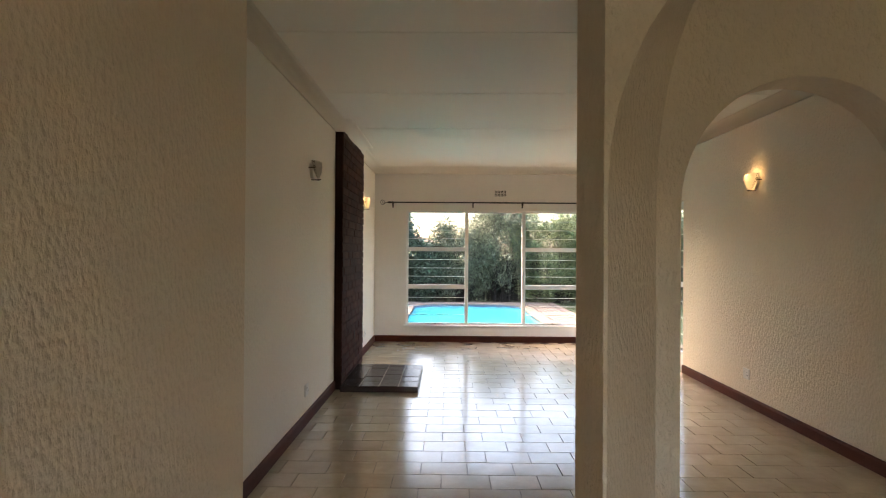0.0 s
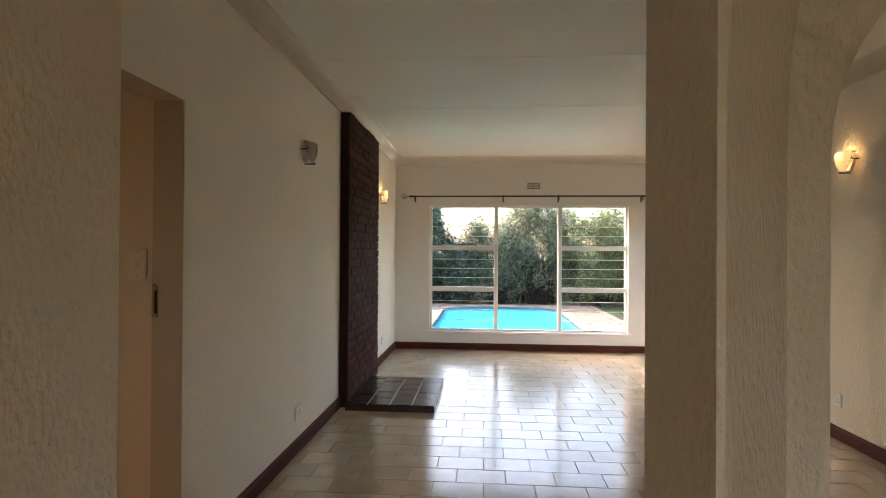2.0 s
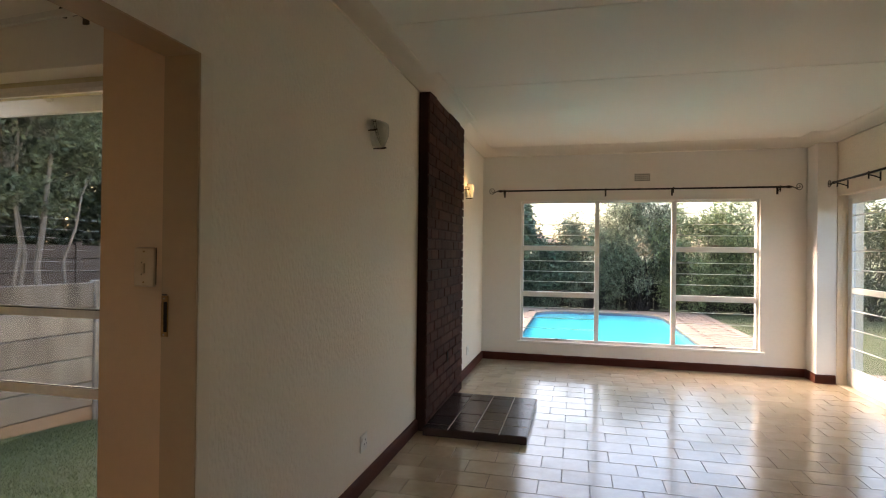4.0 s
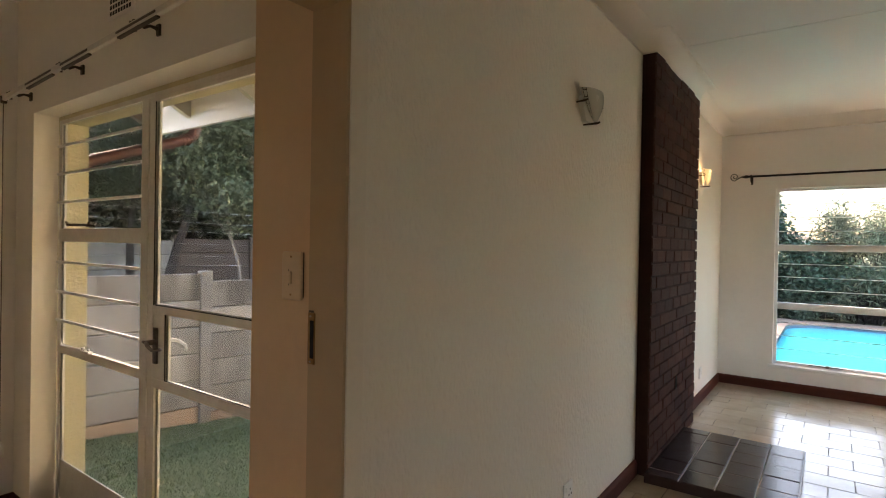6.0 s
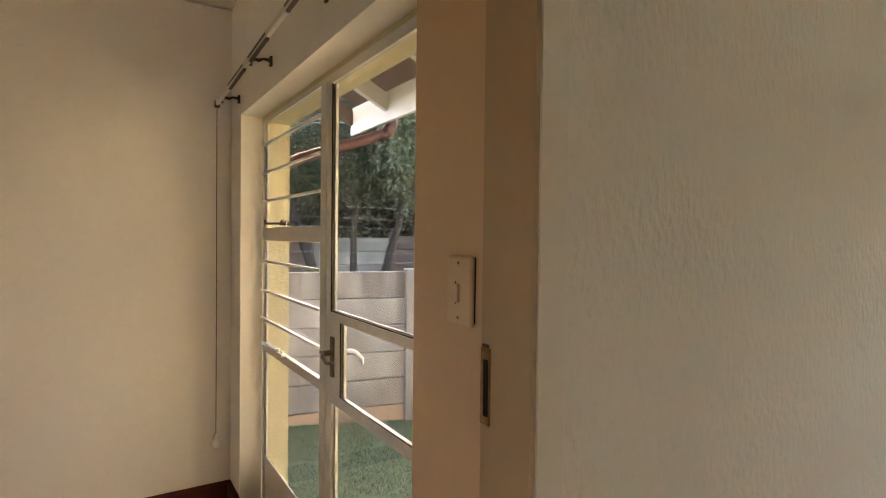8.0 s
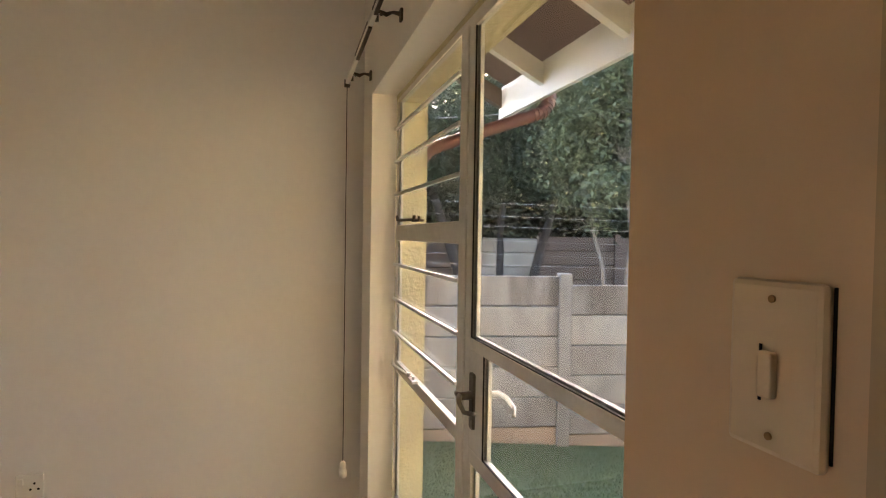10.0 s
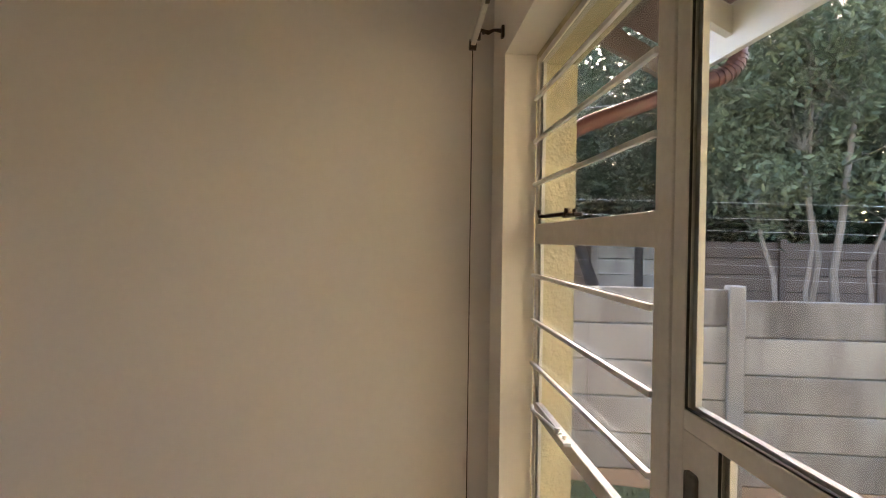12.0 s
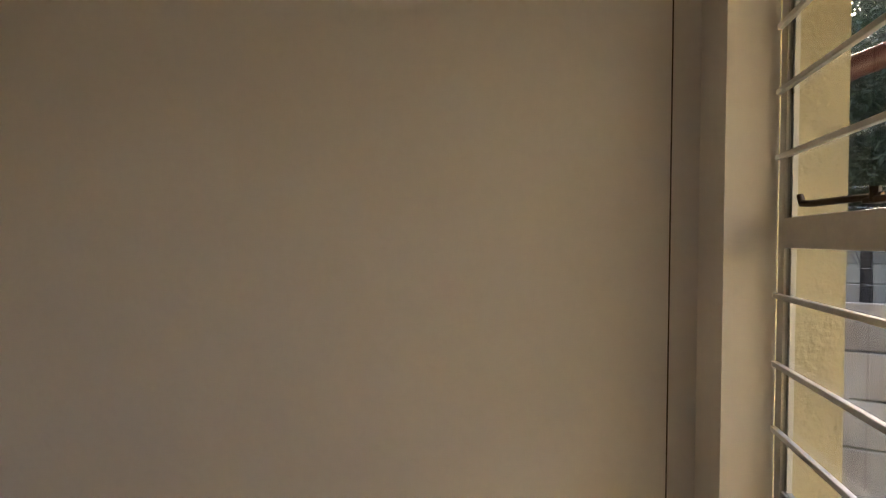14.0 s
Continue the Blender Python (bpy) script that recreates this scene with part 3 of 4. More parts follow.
    tube(out, [(hx, y1, hz + 0.015), (hx, y1 + 0.045, hz + 0.015), (hx + 0.03, y1 + 0.055, hz + 0.012), (hx + 0.08, y1 + 0.055, hz + 0.0), (hx + 0.10, y1 + 0.045, hz - 0.014)], [0.008, 0.008, 0.007, 0.006, 0.006], 8)
    part("outer_lever", out, WHITE, leaf, "pale outer lever", True)
    return d


glazed_door()


def unseen_window():
    """An unseen window added behind the walk, to let more sky light into the side room."""
    x0, x1, z0, z1 = -1.85, -1.25, 1.25, 1.95
    w = thing("added_window", ((x0 + x1) / 2, -0.1, z0), "small unseen steel window added to light the side room", "window", "", "structure")
    part("window_frame", boxes(((x0, -0.12, z0), (x0 + 0.03, -0.08, z1)), ((x1 - 0.03, -0.12, z0), (x1, -0.08, z1)), ((x0 + 0.03, -0.12, z0), (x1 - 0.03, -0.08, z0 + 0.03)), ((x0 + 0.03, -0.12, z1 - 0.03), (x1 - 0.03, -0.08, z1)), ((-1.56, -0.12, z0 + 0.03), (-1.54, -0.08, z1 - 0.03))), WHITE, w)
    glass_box("pane", (x0 + 0.03, -0.102, z0 + 0.03), (-1.56, -0.098, z1 - 0.03), w)
    glass_box("pane", (-1.54, -0.102, z0 + 0.03), (x1 - 0.03, -0.098, z1 - 0.03), w)
    return w


unseen_window()


def terrace_door():
    """Pair of white glazed doors in the east wall, with horizontal bars."""
    d = thing("door_2", (XE + 0.12, 7.38, 0), "white steel pair of glazed doors to the lawn", "door", "", "structure")
    x0, x1, ya, yb = XE + 0.10, XE + 0.14, 6.50, 8.26
    part("door_frame", boxes(((x0, ya, -0.008), (x1, ya + 0.035, 2.06)), ((x0, yb - 0.035, -0.008), (x1, yb, 2.06)), ((x0, ya + 0.035, 2.02), (x1, yb - 0.035, 2.06)), ((x0, ya + 0.035, -0.008), (x1, yb - 0.035, 0.02))), WHITE, d)
    for a, b in ((ya + 0.037, 7.378), (7.382, yb - 0.037)):
        leaf = part("door_leaf", boxes(((x0 - 0.004, a, 0.022), (x1 - 0.004, a + 0.06, 2.018)), ((x0 - 0.004, b - 0.06, 0.022), (x1 - 0.004, b, 2.018)), ((x0 - 0.004, a + 0.06, 1.96), (x1 - 0.004, b - 0.06, 2.018)),
                                       ((x0 - 0.004, a + 0.06, 1.0), (x1 - 0.004, b - 0.06, 1.06)), ((x0 - 0.004, a + 0.06, 0.022), (x1 - 0.004, b - 0.06, 0.2)), bevel=0.003), WHITE, d)
        glass_box("pane", (x0 + 0.016, a + 0.06, 1.06), (x0 + 0.020, b - 0.06, 1.96), leaf)
        glass_box("pane", (x0 + 0.016, a + 0.06, 0.2), (x0 + 0.020, b - 0.06, 1.0), leaf)
        for z in (0.42, 0.62, 0.82, 1.25, 1.45, 1.65, 1.83):
            part("burglar_bar", bar_y(bmesh.new(), x0 - 0.014, a + 0.04, b - 0.04, z), WHITE, leaf)
    return d


terrace_door()


# ---------------------------------------------------------------- curtain rails
def scroll(bm, origin, axis, sign):
    """A wrought iron scroll finial at the end of a rod along x or y."""
    pts = []
    for k in range(26):
        a = -math.pi / 2 + k * 0.36
        r = 0.042 * (1 - k / 30)
        u, v = sign * (0.065 + r * math.cos(a) * 1.0), 0.012 + 0.012 + r * math.sin(a) * 1.0
        pts.append((origin[0] + (u if axis == "x" else 0), origin[1] + (u if axis == "y" else 0), origin[2] + v - 0.02))
    pts = [tuple(origin)] + [(origin[0] + (sign * 0.03 if axis == "x" else 0), origin[1] + (sign * 0.03 if axis == "y" else 0), origin[2] - 0.012)] + pts
    return tube(bm, pts, [0.006, 0.006] + [0.0045] * 26, 6)


def iron_rod(axis, fixed, a, b, z, brackets, away):
    """A black rod with scroll finials on wall brackets."""
    def at(u, dz=0.0, off=0.0):
        return (u, fixed + off, z + dz) if axis == "x" else (fixed + off, u, z + dz)
    r = thing("curtain_rod", at((a + b) / 2), "black wrought iron curtain rod with scroll finials, no curtain", "curtain rod", "curtain rods")
    part("rod", tube(bmesh.new(), [at(a), at(b)], 0.011, 10), IRON, r, "", True)
    for u, s in ((a, -1), (b, 1)):
        cone = tube(bmesh.new(), [at(u - s * 0.01), at(u + s * 0.012), at(u + s * 0.05)], [0.016, 0.017, 0.005], 10)
        f = part("finial", scroll(cone, at(u + s * 0.045), axis, s), IRON, r, "scroll finial", True)
    for u in brackets:
        bk = bmesh.new()
        tube(bk, [at(u, -0.016), at(u, -0.03, away * 0.5), at(u, -0.05, away * 0.97)], 0.006, 6)
        c, e = at(u - 0.01, -0.075, away * 0.99), at(u + 0.01, 0.012, away * 0.93)
        box(bk, [min(p, q) for p, q in zip(c, e)], [max(p, q) for p, q in zip(c, e)])
        tube(bk, [at(u, 0.018), at(u, -0.055)], 0.0065, 6)
        part("bracket", bk, IRON, r)
    return r


iron_rod("x", YF - 0.10, -0.60, 2.70, 2.185, (-0.56, 0.70, 1.475, 2.62), 0.10)
iron_rod("y", XE - 0.10, 6.75, 8.10, 2.185, (6.85, 7.4, 8.03), 0.10)


def corded_rail():
    """White corded curtain rail on bronze brackets, with its cord and weight hanging in the corner."""
    y, z, slope = 2.945, 2.10, 0.045

    def up(x):
        return z + slope * (x + 3.15)
    r = thing("curtain_rail", (-2.2, y, up(-2.2)), "grey-white corded curtain rail on bronze brackets, no curtain", "curtain rail")
    lean = Matrix.Translation((-3.15, y, z)) @ Matrix.Rotation(-math.atan(slope), 4, "Y")
    rail = boxes(((0.0, -0.009, -0.011), (1.99, 0.009, 0.012)), bevel=0.003)
    rail.transform(lean)
    part("rail", rail, OLDWHITE, r)
    for a, b in ((0.32, 0.62), (0.72, 0.98), (1.22, 1.50)):
        slot = boxes(((a, -0.0115, -0.004), (b, -0.0095, 0.004)), ((a, -0.006, -0.018), (b, 0.006, -0.0115)))
        slot.transform(lean)
        part("glider_track", slot, BRONZE, r, "tarnished glider track")
    for x in (-3.10, -2.49, -1.84, -1.33):
        bk, zb = bmesh.new(), up(x) + 0.012
        tube(bk, [(x, y, zb), (x, y + 0.02, zb + 0.012), (x, y + 0.045, zb + 0.004), (x, y + 0.065, zb + 0.014), (x, YN - 0.010, zb + 0.012)], [0.010, 0.006, 0.008, 0.005, 0.009], 8)
        box(bk, (x - 0.012, YN - 0.016, zb - 0.012), (x + 0.012, YN - 0.006, zb + 0.030), 0.003)
        tube(bk, [(x, y + 0.012, zb - 0.022), (x, y + 0.012, zb + 0.018)], 0.008, 6)
        tube(bk, [(x - 0.010, y + 0.03, zb + 0.006), (x + 0.010, y + 0.03, zb + 0.006)], 0.006, 6)
        part("bracket", bk, BRONZE, r, "bronze bracket")
    part("end_pulley", tube(bmesh.new(), [(-3.158, y - 0.012, z - 0.004), (-3.158, y + 0.012, z - 0.004)], 0.018, 10), BRONZE, r)
    part("cord", tube(bmesh.new(), [(-3.158, y, z - 0.02), (-3.157, y, 1.3), (-3.160, y, 0.40)], 0.002, 5), BRONZE, r, "dark thin pull cord")
    wt = tube(bmesh.new(), [(-3.160, y, 0.415), (-3.160, y, 0.405), (-3.160, y, 0.385), (-3.160, y, 0.38), (-3.160, y, 0.372), (-3.160, y, 0.345), (-3.160, y, 0.34)], [0.006, 0.014, 0.016, 0.012, 0.017, 0.017, 0.010], 12)
    part("cord_weight", wt, PLASTIC, r, "white plastic cord weight", True)
    return r


corded_rail()


# ---------------------------------------------------------------- wall lamps, sockets, vents
def wall_lamp(at, turn, lit):
    """A frosted glass half-bowl uplighter with a key-pattern band on brass clips; turn: the way it faces."""
    m = pose(*at, 0, 0, turn)
    lamp = thing("wall_lamp", at, ("lit" if lit else "unlit") + " frosted glass half-bowl wall lamp with a key-pattern band", "wall lamp", "wall lamps")
    lamp.matrix_basis = m
    bm = bmesh.new()
    rows, cols = 9, 18

    def surf(i, j, grow=0.0):
        u = i / rows
        a = math.pi * j / cols
        r = (0.012 + 0.088 * math.sin(u * math.pi / 2)) + grow
        return Vector((r * 1.12 * math.cos(a), 0.056 - 0.030 * u + r * 0.58 * math.sin(a), 0.145 * u ** 1.1))

    g = [[bm.verts.new(m @ surf(i, j)) for j in range(cols + 1)] for i in range(rows + 1)]
    for i in range(rows):
        for j in range(cols):
            bm.faces.new((g[i][j], g[i][j + 1], g[i + 1][j + 1], g[i + 1][j]))
    bm.faces.new(g[0])
    bmesh.ops.solidify(bm, geom=bm.faces[:], thickness=0.004)
    shade = part("glass_bowl", bm, GLASS_LIT if lit else GLASS_OFF, lamp, "", True)
    for side in (0, 1):
        band = bmesh.new()
        for k in range(9):
            i = 1 + k * (rows - 1) / 9
            for lane, (da, w) in enumerate(((0.05, 0.004), (0.13, 0.004))):
                a = da * math.pi
                p, q = [], []
                for ii in (i, i + 0.88 * (rows - 1) / 9):
                    u = ii / rows
                    r = (0.012 + 0.088 * math.sin(u * math.pi / 2)) + 0.0015
                    z = 0.145 * u ** 1.1
                    for aa, lst in ((a, p), (a + 0.035, q)):
                        c = math.cos(aa) if not side else -math.cos(aa)
                        lst.append(m @ Vector((r * 1.12 * c, 0.056 - 0.030 * u + r * 0.58 * math.sin(aa), z)))
                band.faces.new([band.verts.new(v) for v in (p[0], p[1], q[1], q[0])])
            if k % 2 == 0:
                u = i / rows
                r = (0.012 + 0.088 * math.sin(u * math.pi / 2)) + 0.0015
                z = 0.145 * u ** 1.1
                quad = []
                for aa, dz in ((0.05 * math.pi, 0), (0.13 * math.pi, 0), (0.13 * math.pi, 0.005), (0.05 * math.pi, 0.005)):
                    c = math.cos(aa) if not side else -math.cos(aa)
                    quad.append(band.verts.new(m @ Vector((r * 1.12 * c, 0.056 - 0.030 * u + r * 0.58 * math.sin(aa), z + dz))))
                band.faces.new(quad)
        bmesh.ops.solidify(band, geom=band.faces[:], thickness=0.0012)
        part("key_pattern_band", band, BRONZE, shade, "dark key-pattern lines")
    clips = [(0.100, 0.048, 0.085), (-0.100, 0.048, 0.085), (0.0, 0.070, -0.006)]
    for c in clips:
        bmc = tube(bmesh.new(), [m @ Vector((c[0] * 0.9, 0.0, c[2])), m @ Vector((c[0], c[1], c[2])), m @ Vector((c[0], c[1] + 0.012, c[2] + 0.004))], [0.004, 0.006, 0.005], 8)
        part("clip", bmc, BRONZE, lamp, "dark metal clip")
    plate = prism(bmesh.new(), [(-0.024, 0.006), (0.024, 0.006), (0.055, 0.055), (0.064, 0.122), (-0.064, 0.122), (-0.055, 0.055)], 0.0, 0.024)
    plate.transform(m @ Matrix(((1, 0, 0, 0), (0, 0, 1, 0), (0, 1, 0, 0), (0, 0, 0, 1))))
    bmesh.ops.recalc_face_normals(plate, faces=plate.faces)
    part("back_plate", plate, PLASTIC, lamp, "pale tapered back plate")
    if lit:
        bulb = new("wall_lamp_light", bpy.data.lights.new("wall_lamp_light", "POINT"))
        bulb.data.energy, bulb.data.color, bulb.data.shadow_soft_size = 0.038, (1.0, 0.68, 0.34), 0.02
        bulb.matrix_basis = Matrix.Translation(m @ Vector((0, 0.065, 0.125)))
    return lamp


def boxes_at(m, a, b, bevel=0.002):
    bm = boxes((a, b), bevel=bevel)
    bm.transform(m)
    return bm


wall_lamp((XW, 4.585, 2.025), -90, False)
wall_lamp((XW, 7.42, 2.0), -90, True)
wall_lamp((XE, 4.98, 2.0), 90, True)


def socket(at, turn, label="white plastic double socket with a switch on the wall"):
    m = pose(*at, 0, 0, turn)
    s = thing("power_socket", at, label, "socket", "power sockets")
    s.matrix_basis = m
    part("plate", boxes_at(m, (-0.05, 0.0, -0.05), (0.05, 0.009, 0.05), 0.004), PLASTIC, s)
    part("rocker", boxes_at(m, (0.02, 0.009, 0.01), (0.038, 0.014, 0.036)), PLASTIC, s)
    for x, z in ((-0.018, 0.012), (-0.032, -0.012), (-0.004, -0.012)):
        h = tube(bmesh.new(), [m @ Vector((x, 0.0092, z)), m @ Vector((x, 0.0098, z))], 0.005, 8)
        part("hole", h, DARK, s)
    return s


socket((XW, 4.47, 0.273), -90)
socket((XW, 7.58, 0.27), -90)
socket((XE, 5.12, 0.295), 90)
socket((XS0, 1.70, 0.385), -90)


def vent(at, turn):
    """A cast air brick with rows of square holes."""
    m = pose(*at, 0, 0, turn)
    v = thing("air_vent", at, "cream painted air brick with rows of square holes", "vent", "air vents")
    v.matrix_basis = m
    part("plate", boxes_at(m, (-0.115, 0.0, -0.06), (0.115, 0.006, 0.06)), SMOOTH, v)
    for i in range(8):
        for j in range(4):
            x, z = -0.081 + i * 0.0232, -0.036 + j * 0.024
            part("hole", boxes_at(m, (x - 0.008, 0.004, z - 0.008), (x + 0.008, 0.0068, z + 0.008), 0), DARK, v)
    return v


vent((1.131, YF, 2.34), 180)
vent((-2.14, YN - 0.006, 2.362), 180)


def light_switch():
    x, y = -1.049, YP
    s = thing("light_switch", (x, y, 1.334), "cream painted tall light switch plate on the pier", "switch")
    part("plate", boxes(((x - 0.040, y - 0.011, 1.268), (x + 0.040, y, 1.400)), bevel=0.005), SWITCHPAINT, s)
    part("rocker", boxes(((x - 0.007, y - 0.018, 1.312), (x + 0.006, y - 0.011, 1.347)), bevel=0.002), SWITCHPAINT, s)
    part("gap_line", boxes(((x - 0.010, y - 0.0118, 1.308), (x - 0.0075, y - 0.0112, 1.351))), DARK, s)
    # This thin dark box stands in for shade beside the plate.
    part("painted_edge_shade", boxes(((x + 0.0395, y - 0.002, 1.276), (x + 0.0412, y - 0.0002, 1.398))), DARK, s, "dark strip painted as shade along the plate's edge")
    for z in (1.283, 1.386):
        part("screw", tube(bmesh.new(), [(x, y - 0.011, z), (x, y - 0.0125, z)], 0.003, 8), BRASS, s)
    return s


light_switch()
JX, JY = XS1 + 0.001, YP - 0.003
strike = thing("strike_plate", (JX + 0.012, JY, 1.17), "worn brass strike plate with a dark slot in the jamb", "strike plate")
part("plate", boxes(((JX + 0.003, JY - 0.004, 1.104), (JX + 0.028, JY, 1.240)), bevel=0.001), BRASS, strike)
part("slot", boxes(((JX + 0.013, JY - 0.0053, 1.120), (JX + 0.026, JY - 0.0038, 1.220))), DARK, strike, "black slot")
part("bare_wood", boxes(((JX, JY - 0.0015, 1.104), (JX + 0.0028, JY, 1.215)), ((JX + 0.003, JY - 0.0015, 1.2405), (JX + 0.022, JY, 1.246))), ROOFUNDER, strike, "bare wood where paint has chipped")
for z in (1.111, 1.231):
    part("screw", tube(bmesh.new(), [(JX + 0.014, JY - 0.004, z), (JX + 0.014, JY - 0.006, z)], 0.003, 8), STEEL, strike)

# ---------------------------------------------------------------- outside: ground and pool
POOL = (-0.60, 2.32, 9.75, 15.55)
HOLE = (-1.0, 2.72, 9.35, 15.95)


def ground_z(x, y):
    w = min(1, max(0, (-0.9 - x) / 1.4))
    w = w * w * (3 - 2 * w)
    west = -0.30 - 0.055 * min(3.5, max(0, y - 3.4))
    return (1 - w) * -0.14 + w * west


def ground():
    xs = sorted({-400, -120, -50, -25, -15, -10, *[-8 + 0.4 * k for k in range(21)], HOLE[0], HOLE[1], 0.0, 1.0, 4, 6, 10, 20, 50, 120, 400})
    ys = sorted({-400, -120, -40, -15, -5, 0, 2, *[3.2 + 0.5 * k for k in range(12)], HOLE[2], HOLE[3], 11, 12.5, 16, 20, 30, 60, 140, 400})
    bm = bmesh.new()
    vs = {(x, y): bm.verts.new((x, y, ground_z(x, y))) for x in xs for y in ys}
    for a, b in zip(xs, xs[1:]):
        for c, d in zip(ys, ys[1:]):
            if not (HOLE[0] <= a and b <= HOLE[1] and HOLE[2] <= c and d <= HOLE[3]):
                bm.faces.new((vs[a, c], vs[b, c], vs[b, d], vs[a, d]))
    return structure("ground", bm, GRASSGROUND, "garden lawn and bare soil round the house", "ground")


ground()


def round_rect(x0, x1, y0, y1, r, n=7):
    pts = []
    for cx, cy, a0 in ((x1 - r, y1 - r, 0), (x0 + r, y1 - r, 90), (x0 + r, y0 + r, 180), (x1 - r, y0 + r, 270)):
        for k in range(n + 1):
            a = radians(a0 + 90 * k / n)
            pts.append((cx + r * math.cos(a), cy + r * math.sin(a)))
    return pts


def pool():
    p = thing("swimming_pool", (0.9, 12.6, -0.1), "blue swimming pool with rounded corners and brick coping", "swimming pool")
    x0, x1, y0, y1 = POOL
    inner, outer = round_rect(x0, x1, y0, y1, 0.75), round_rect(x0 - 0.25, x1 + 0.25, y0 - 0.25, y1 + 0.25, 0.95)
    n = len(inner)

    def band(a, za, b, zb):
        bm = bmesh.new()
        va, vb = [bm.verts.new((*q, za)) for q in a], [bm.verts.new((*q, zb)) for q in b]
        for i in range(n):
            bm.faces.new((va[i], va[(i + 1) % n], vb[(i + 1) % n], vb[i]))
        return bm
    part("tile_band", band(inner, -0.10, inner, -0.36), POOLTILE, p, "dark blue mosaic waterline")
    part("pool_wall", band(inner, -0.36, inner, -1.3), POOLSHELL, p)
    bm = bmesh.new()
    bm.faces.new([bm.verts.new((*q, -1.3)) for q in inner])
    part("pool_floor", bm, POOLSHELL, p)
    bm = bmesh.new()
    bm.faces.new([bm.verts.new((*q, -0.15)) for q in inner])
    part("water", bm, WATER, p, "bright blue still water")
    c = mesh("coping_brick", boxes(((-0.105, -0.125, -0.03), (0.105, 0.125, 0.03)), bevel=0.006), PAVING)
    mid = round_rect(x0 - 0.125, x1 + 0.125, y0 - 0.125, y1 + 0.125, 0.85, 6)
    for i, a in enumerate(mid):
        b = mid[(i + 1) % len(mid)]
        d = math.hypot(b[0] - a[0], b[1] - a[1])
        k = max(1, round(d / 0.218))
        for j in range(k):
            u = (j + 0.5) / k
            ang = math.degrees(math.atan2(b[1] - a[1], b[0] - a[0]))
            piece("coping_brick", c, p, pose(a[0] + (b[0] - a[0]) * u, a[1] + (b[1] - a[1]) * u, -0.10, 0, 0, ang))
    return p


pool()
pave = structure("pavement", boxes(((-2.2, YF + 0.23, -0.2), (XE + 1.1, HOLE[2] + 0.12, -0.105)), ((-2.2, HOLE[2] + 0.12, -0.2), (-0.85, 16.5, -0.106)), ((2.57, HOLE[2] + 0.12, -0.2), (3.5, 16.5, -0.106)), ((-0.85, 15.80, -0.2), (2.57, 16.5, -0.106))), PAVING, "pinkish brown brick paving round the pool", "paving")


def box_grid(bm, x0, x1, y0, y1, z, w, d, gap, skip):
    for i in range(int((x1 - x0) / w)):
        for j in range(int((y1 - y0) / d)):
            x, y = x0 + (i + (0.5 if j % 2 else 0)) * w, y0 + j * d
            if not skip(x + w / 2, y + d / 2):
                box(bm, (x + gap, y + gap, z - 0.02), (x + w - gap, y + d - gap, z + random.uniform(0, 0.004)))
    return bm


pv = part("paver_field", box_grid(bmesh.new(), 2.58, 3.45, 10.5, 16.4, -0.100, 0.22, 0.11, 0.004, lambda x, y: False), PAVING, pave)
pv["kind"] = "stuff"


# ---------------------------------------------------------------- foliage
def leaf_cloud(name, tips, count, size, spread, material, seed, parent, label, droop=0.3, long=2.2):
    """Many small leaves scattered round branch tips, as one mesh."""
    g = np.random.default_rng(seed)
    tips = np.array(tips)
    c = tips[g.integers(0, len(tips), count)] + g.normal(0, 1, (count, 3)) * np.array(spread)
    d = g.normal(0, 1, (count, 3))
    d[:, 2] = d[:, 2] * 0.5 - droop
    d /= np.linalg.norm(d, axis=1)[:, None]
    s = np.cross(d, g.normal(0, 1, (count, 3)))
    s /= np.linalg.norm(s, axis=1)[:, None] + 1e-9
    nrm = np.cross(d, s)
    ln = size * g.uniform(0.6, 1.4, (count, 1))
    wd = ln / long
    v = np.empty((count, 4, 3))
    v[:, 0], v[:, 2] = c - d * ln / 2, c + d * ln / 2
    v[:, 1], v[:, 3] = c + s * wd / 2 + nrm * wd * 0.15, c - s * wd / 2 + nrm * wd * 0.15
    idx = np.arange(count)[:, None] * 4
    faces = np.concatenate([idx + np.array([0, 1, 2]), idx + np.array([0, 2, 3])])
    me = bpy.data.meshes.new(name)
    me.from_pydata(v.reshape(-1, 3).tolist(), [], faces.tolist())
    me.materials.append(material)
    ob = new(name, me)
    if parent is not None:
        ob.parent = parent
        ob.matrix_parent_inverse = parent.matrix_basis.inverted()
    if label:
        ob["label"] = label
    return ob


def limb(bm, a, b, r0, r1, g, wob=0.05, n=6, seg=8):
    a, b = Vector(a), Vector(b)
    pts = []
    for k in range(n + 1):
        u = k / n
        w = wob * math.sin(u * math.pi)
        pts.append(a.lerp(b, u) + Vector((g.uniform(-w, w), g.uniform(-w, w), 0)))
    tube(bm, pts, [r0 + (r1 - r0) * k / n for k in range(n + 1)], seg)
    return pts


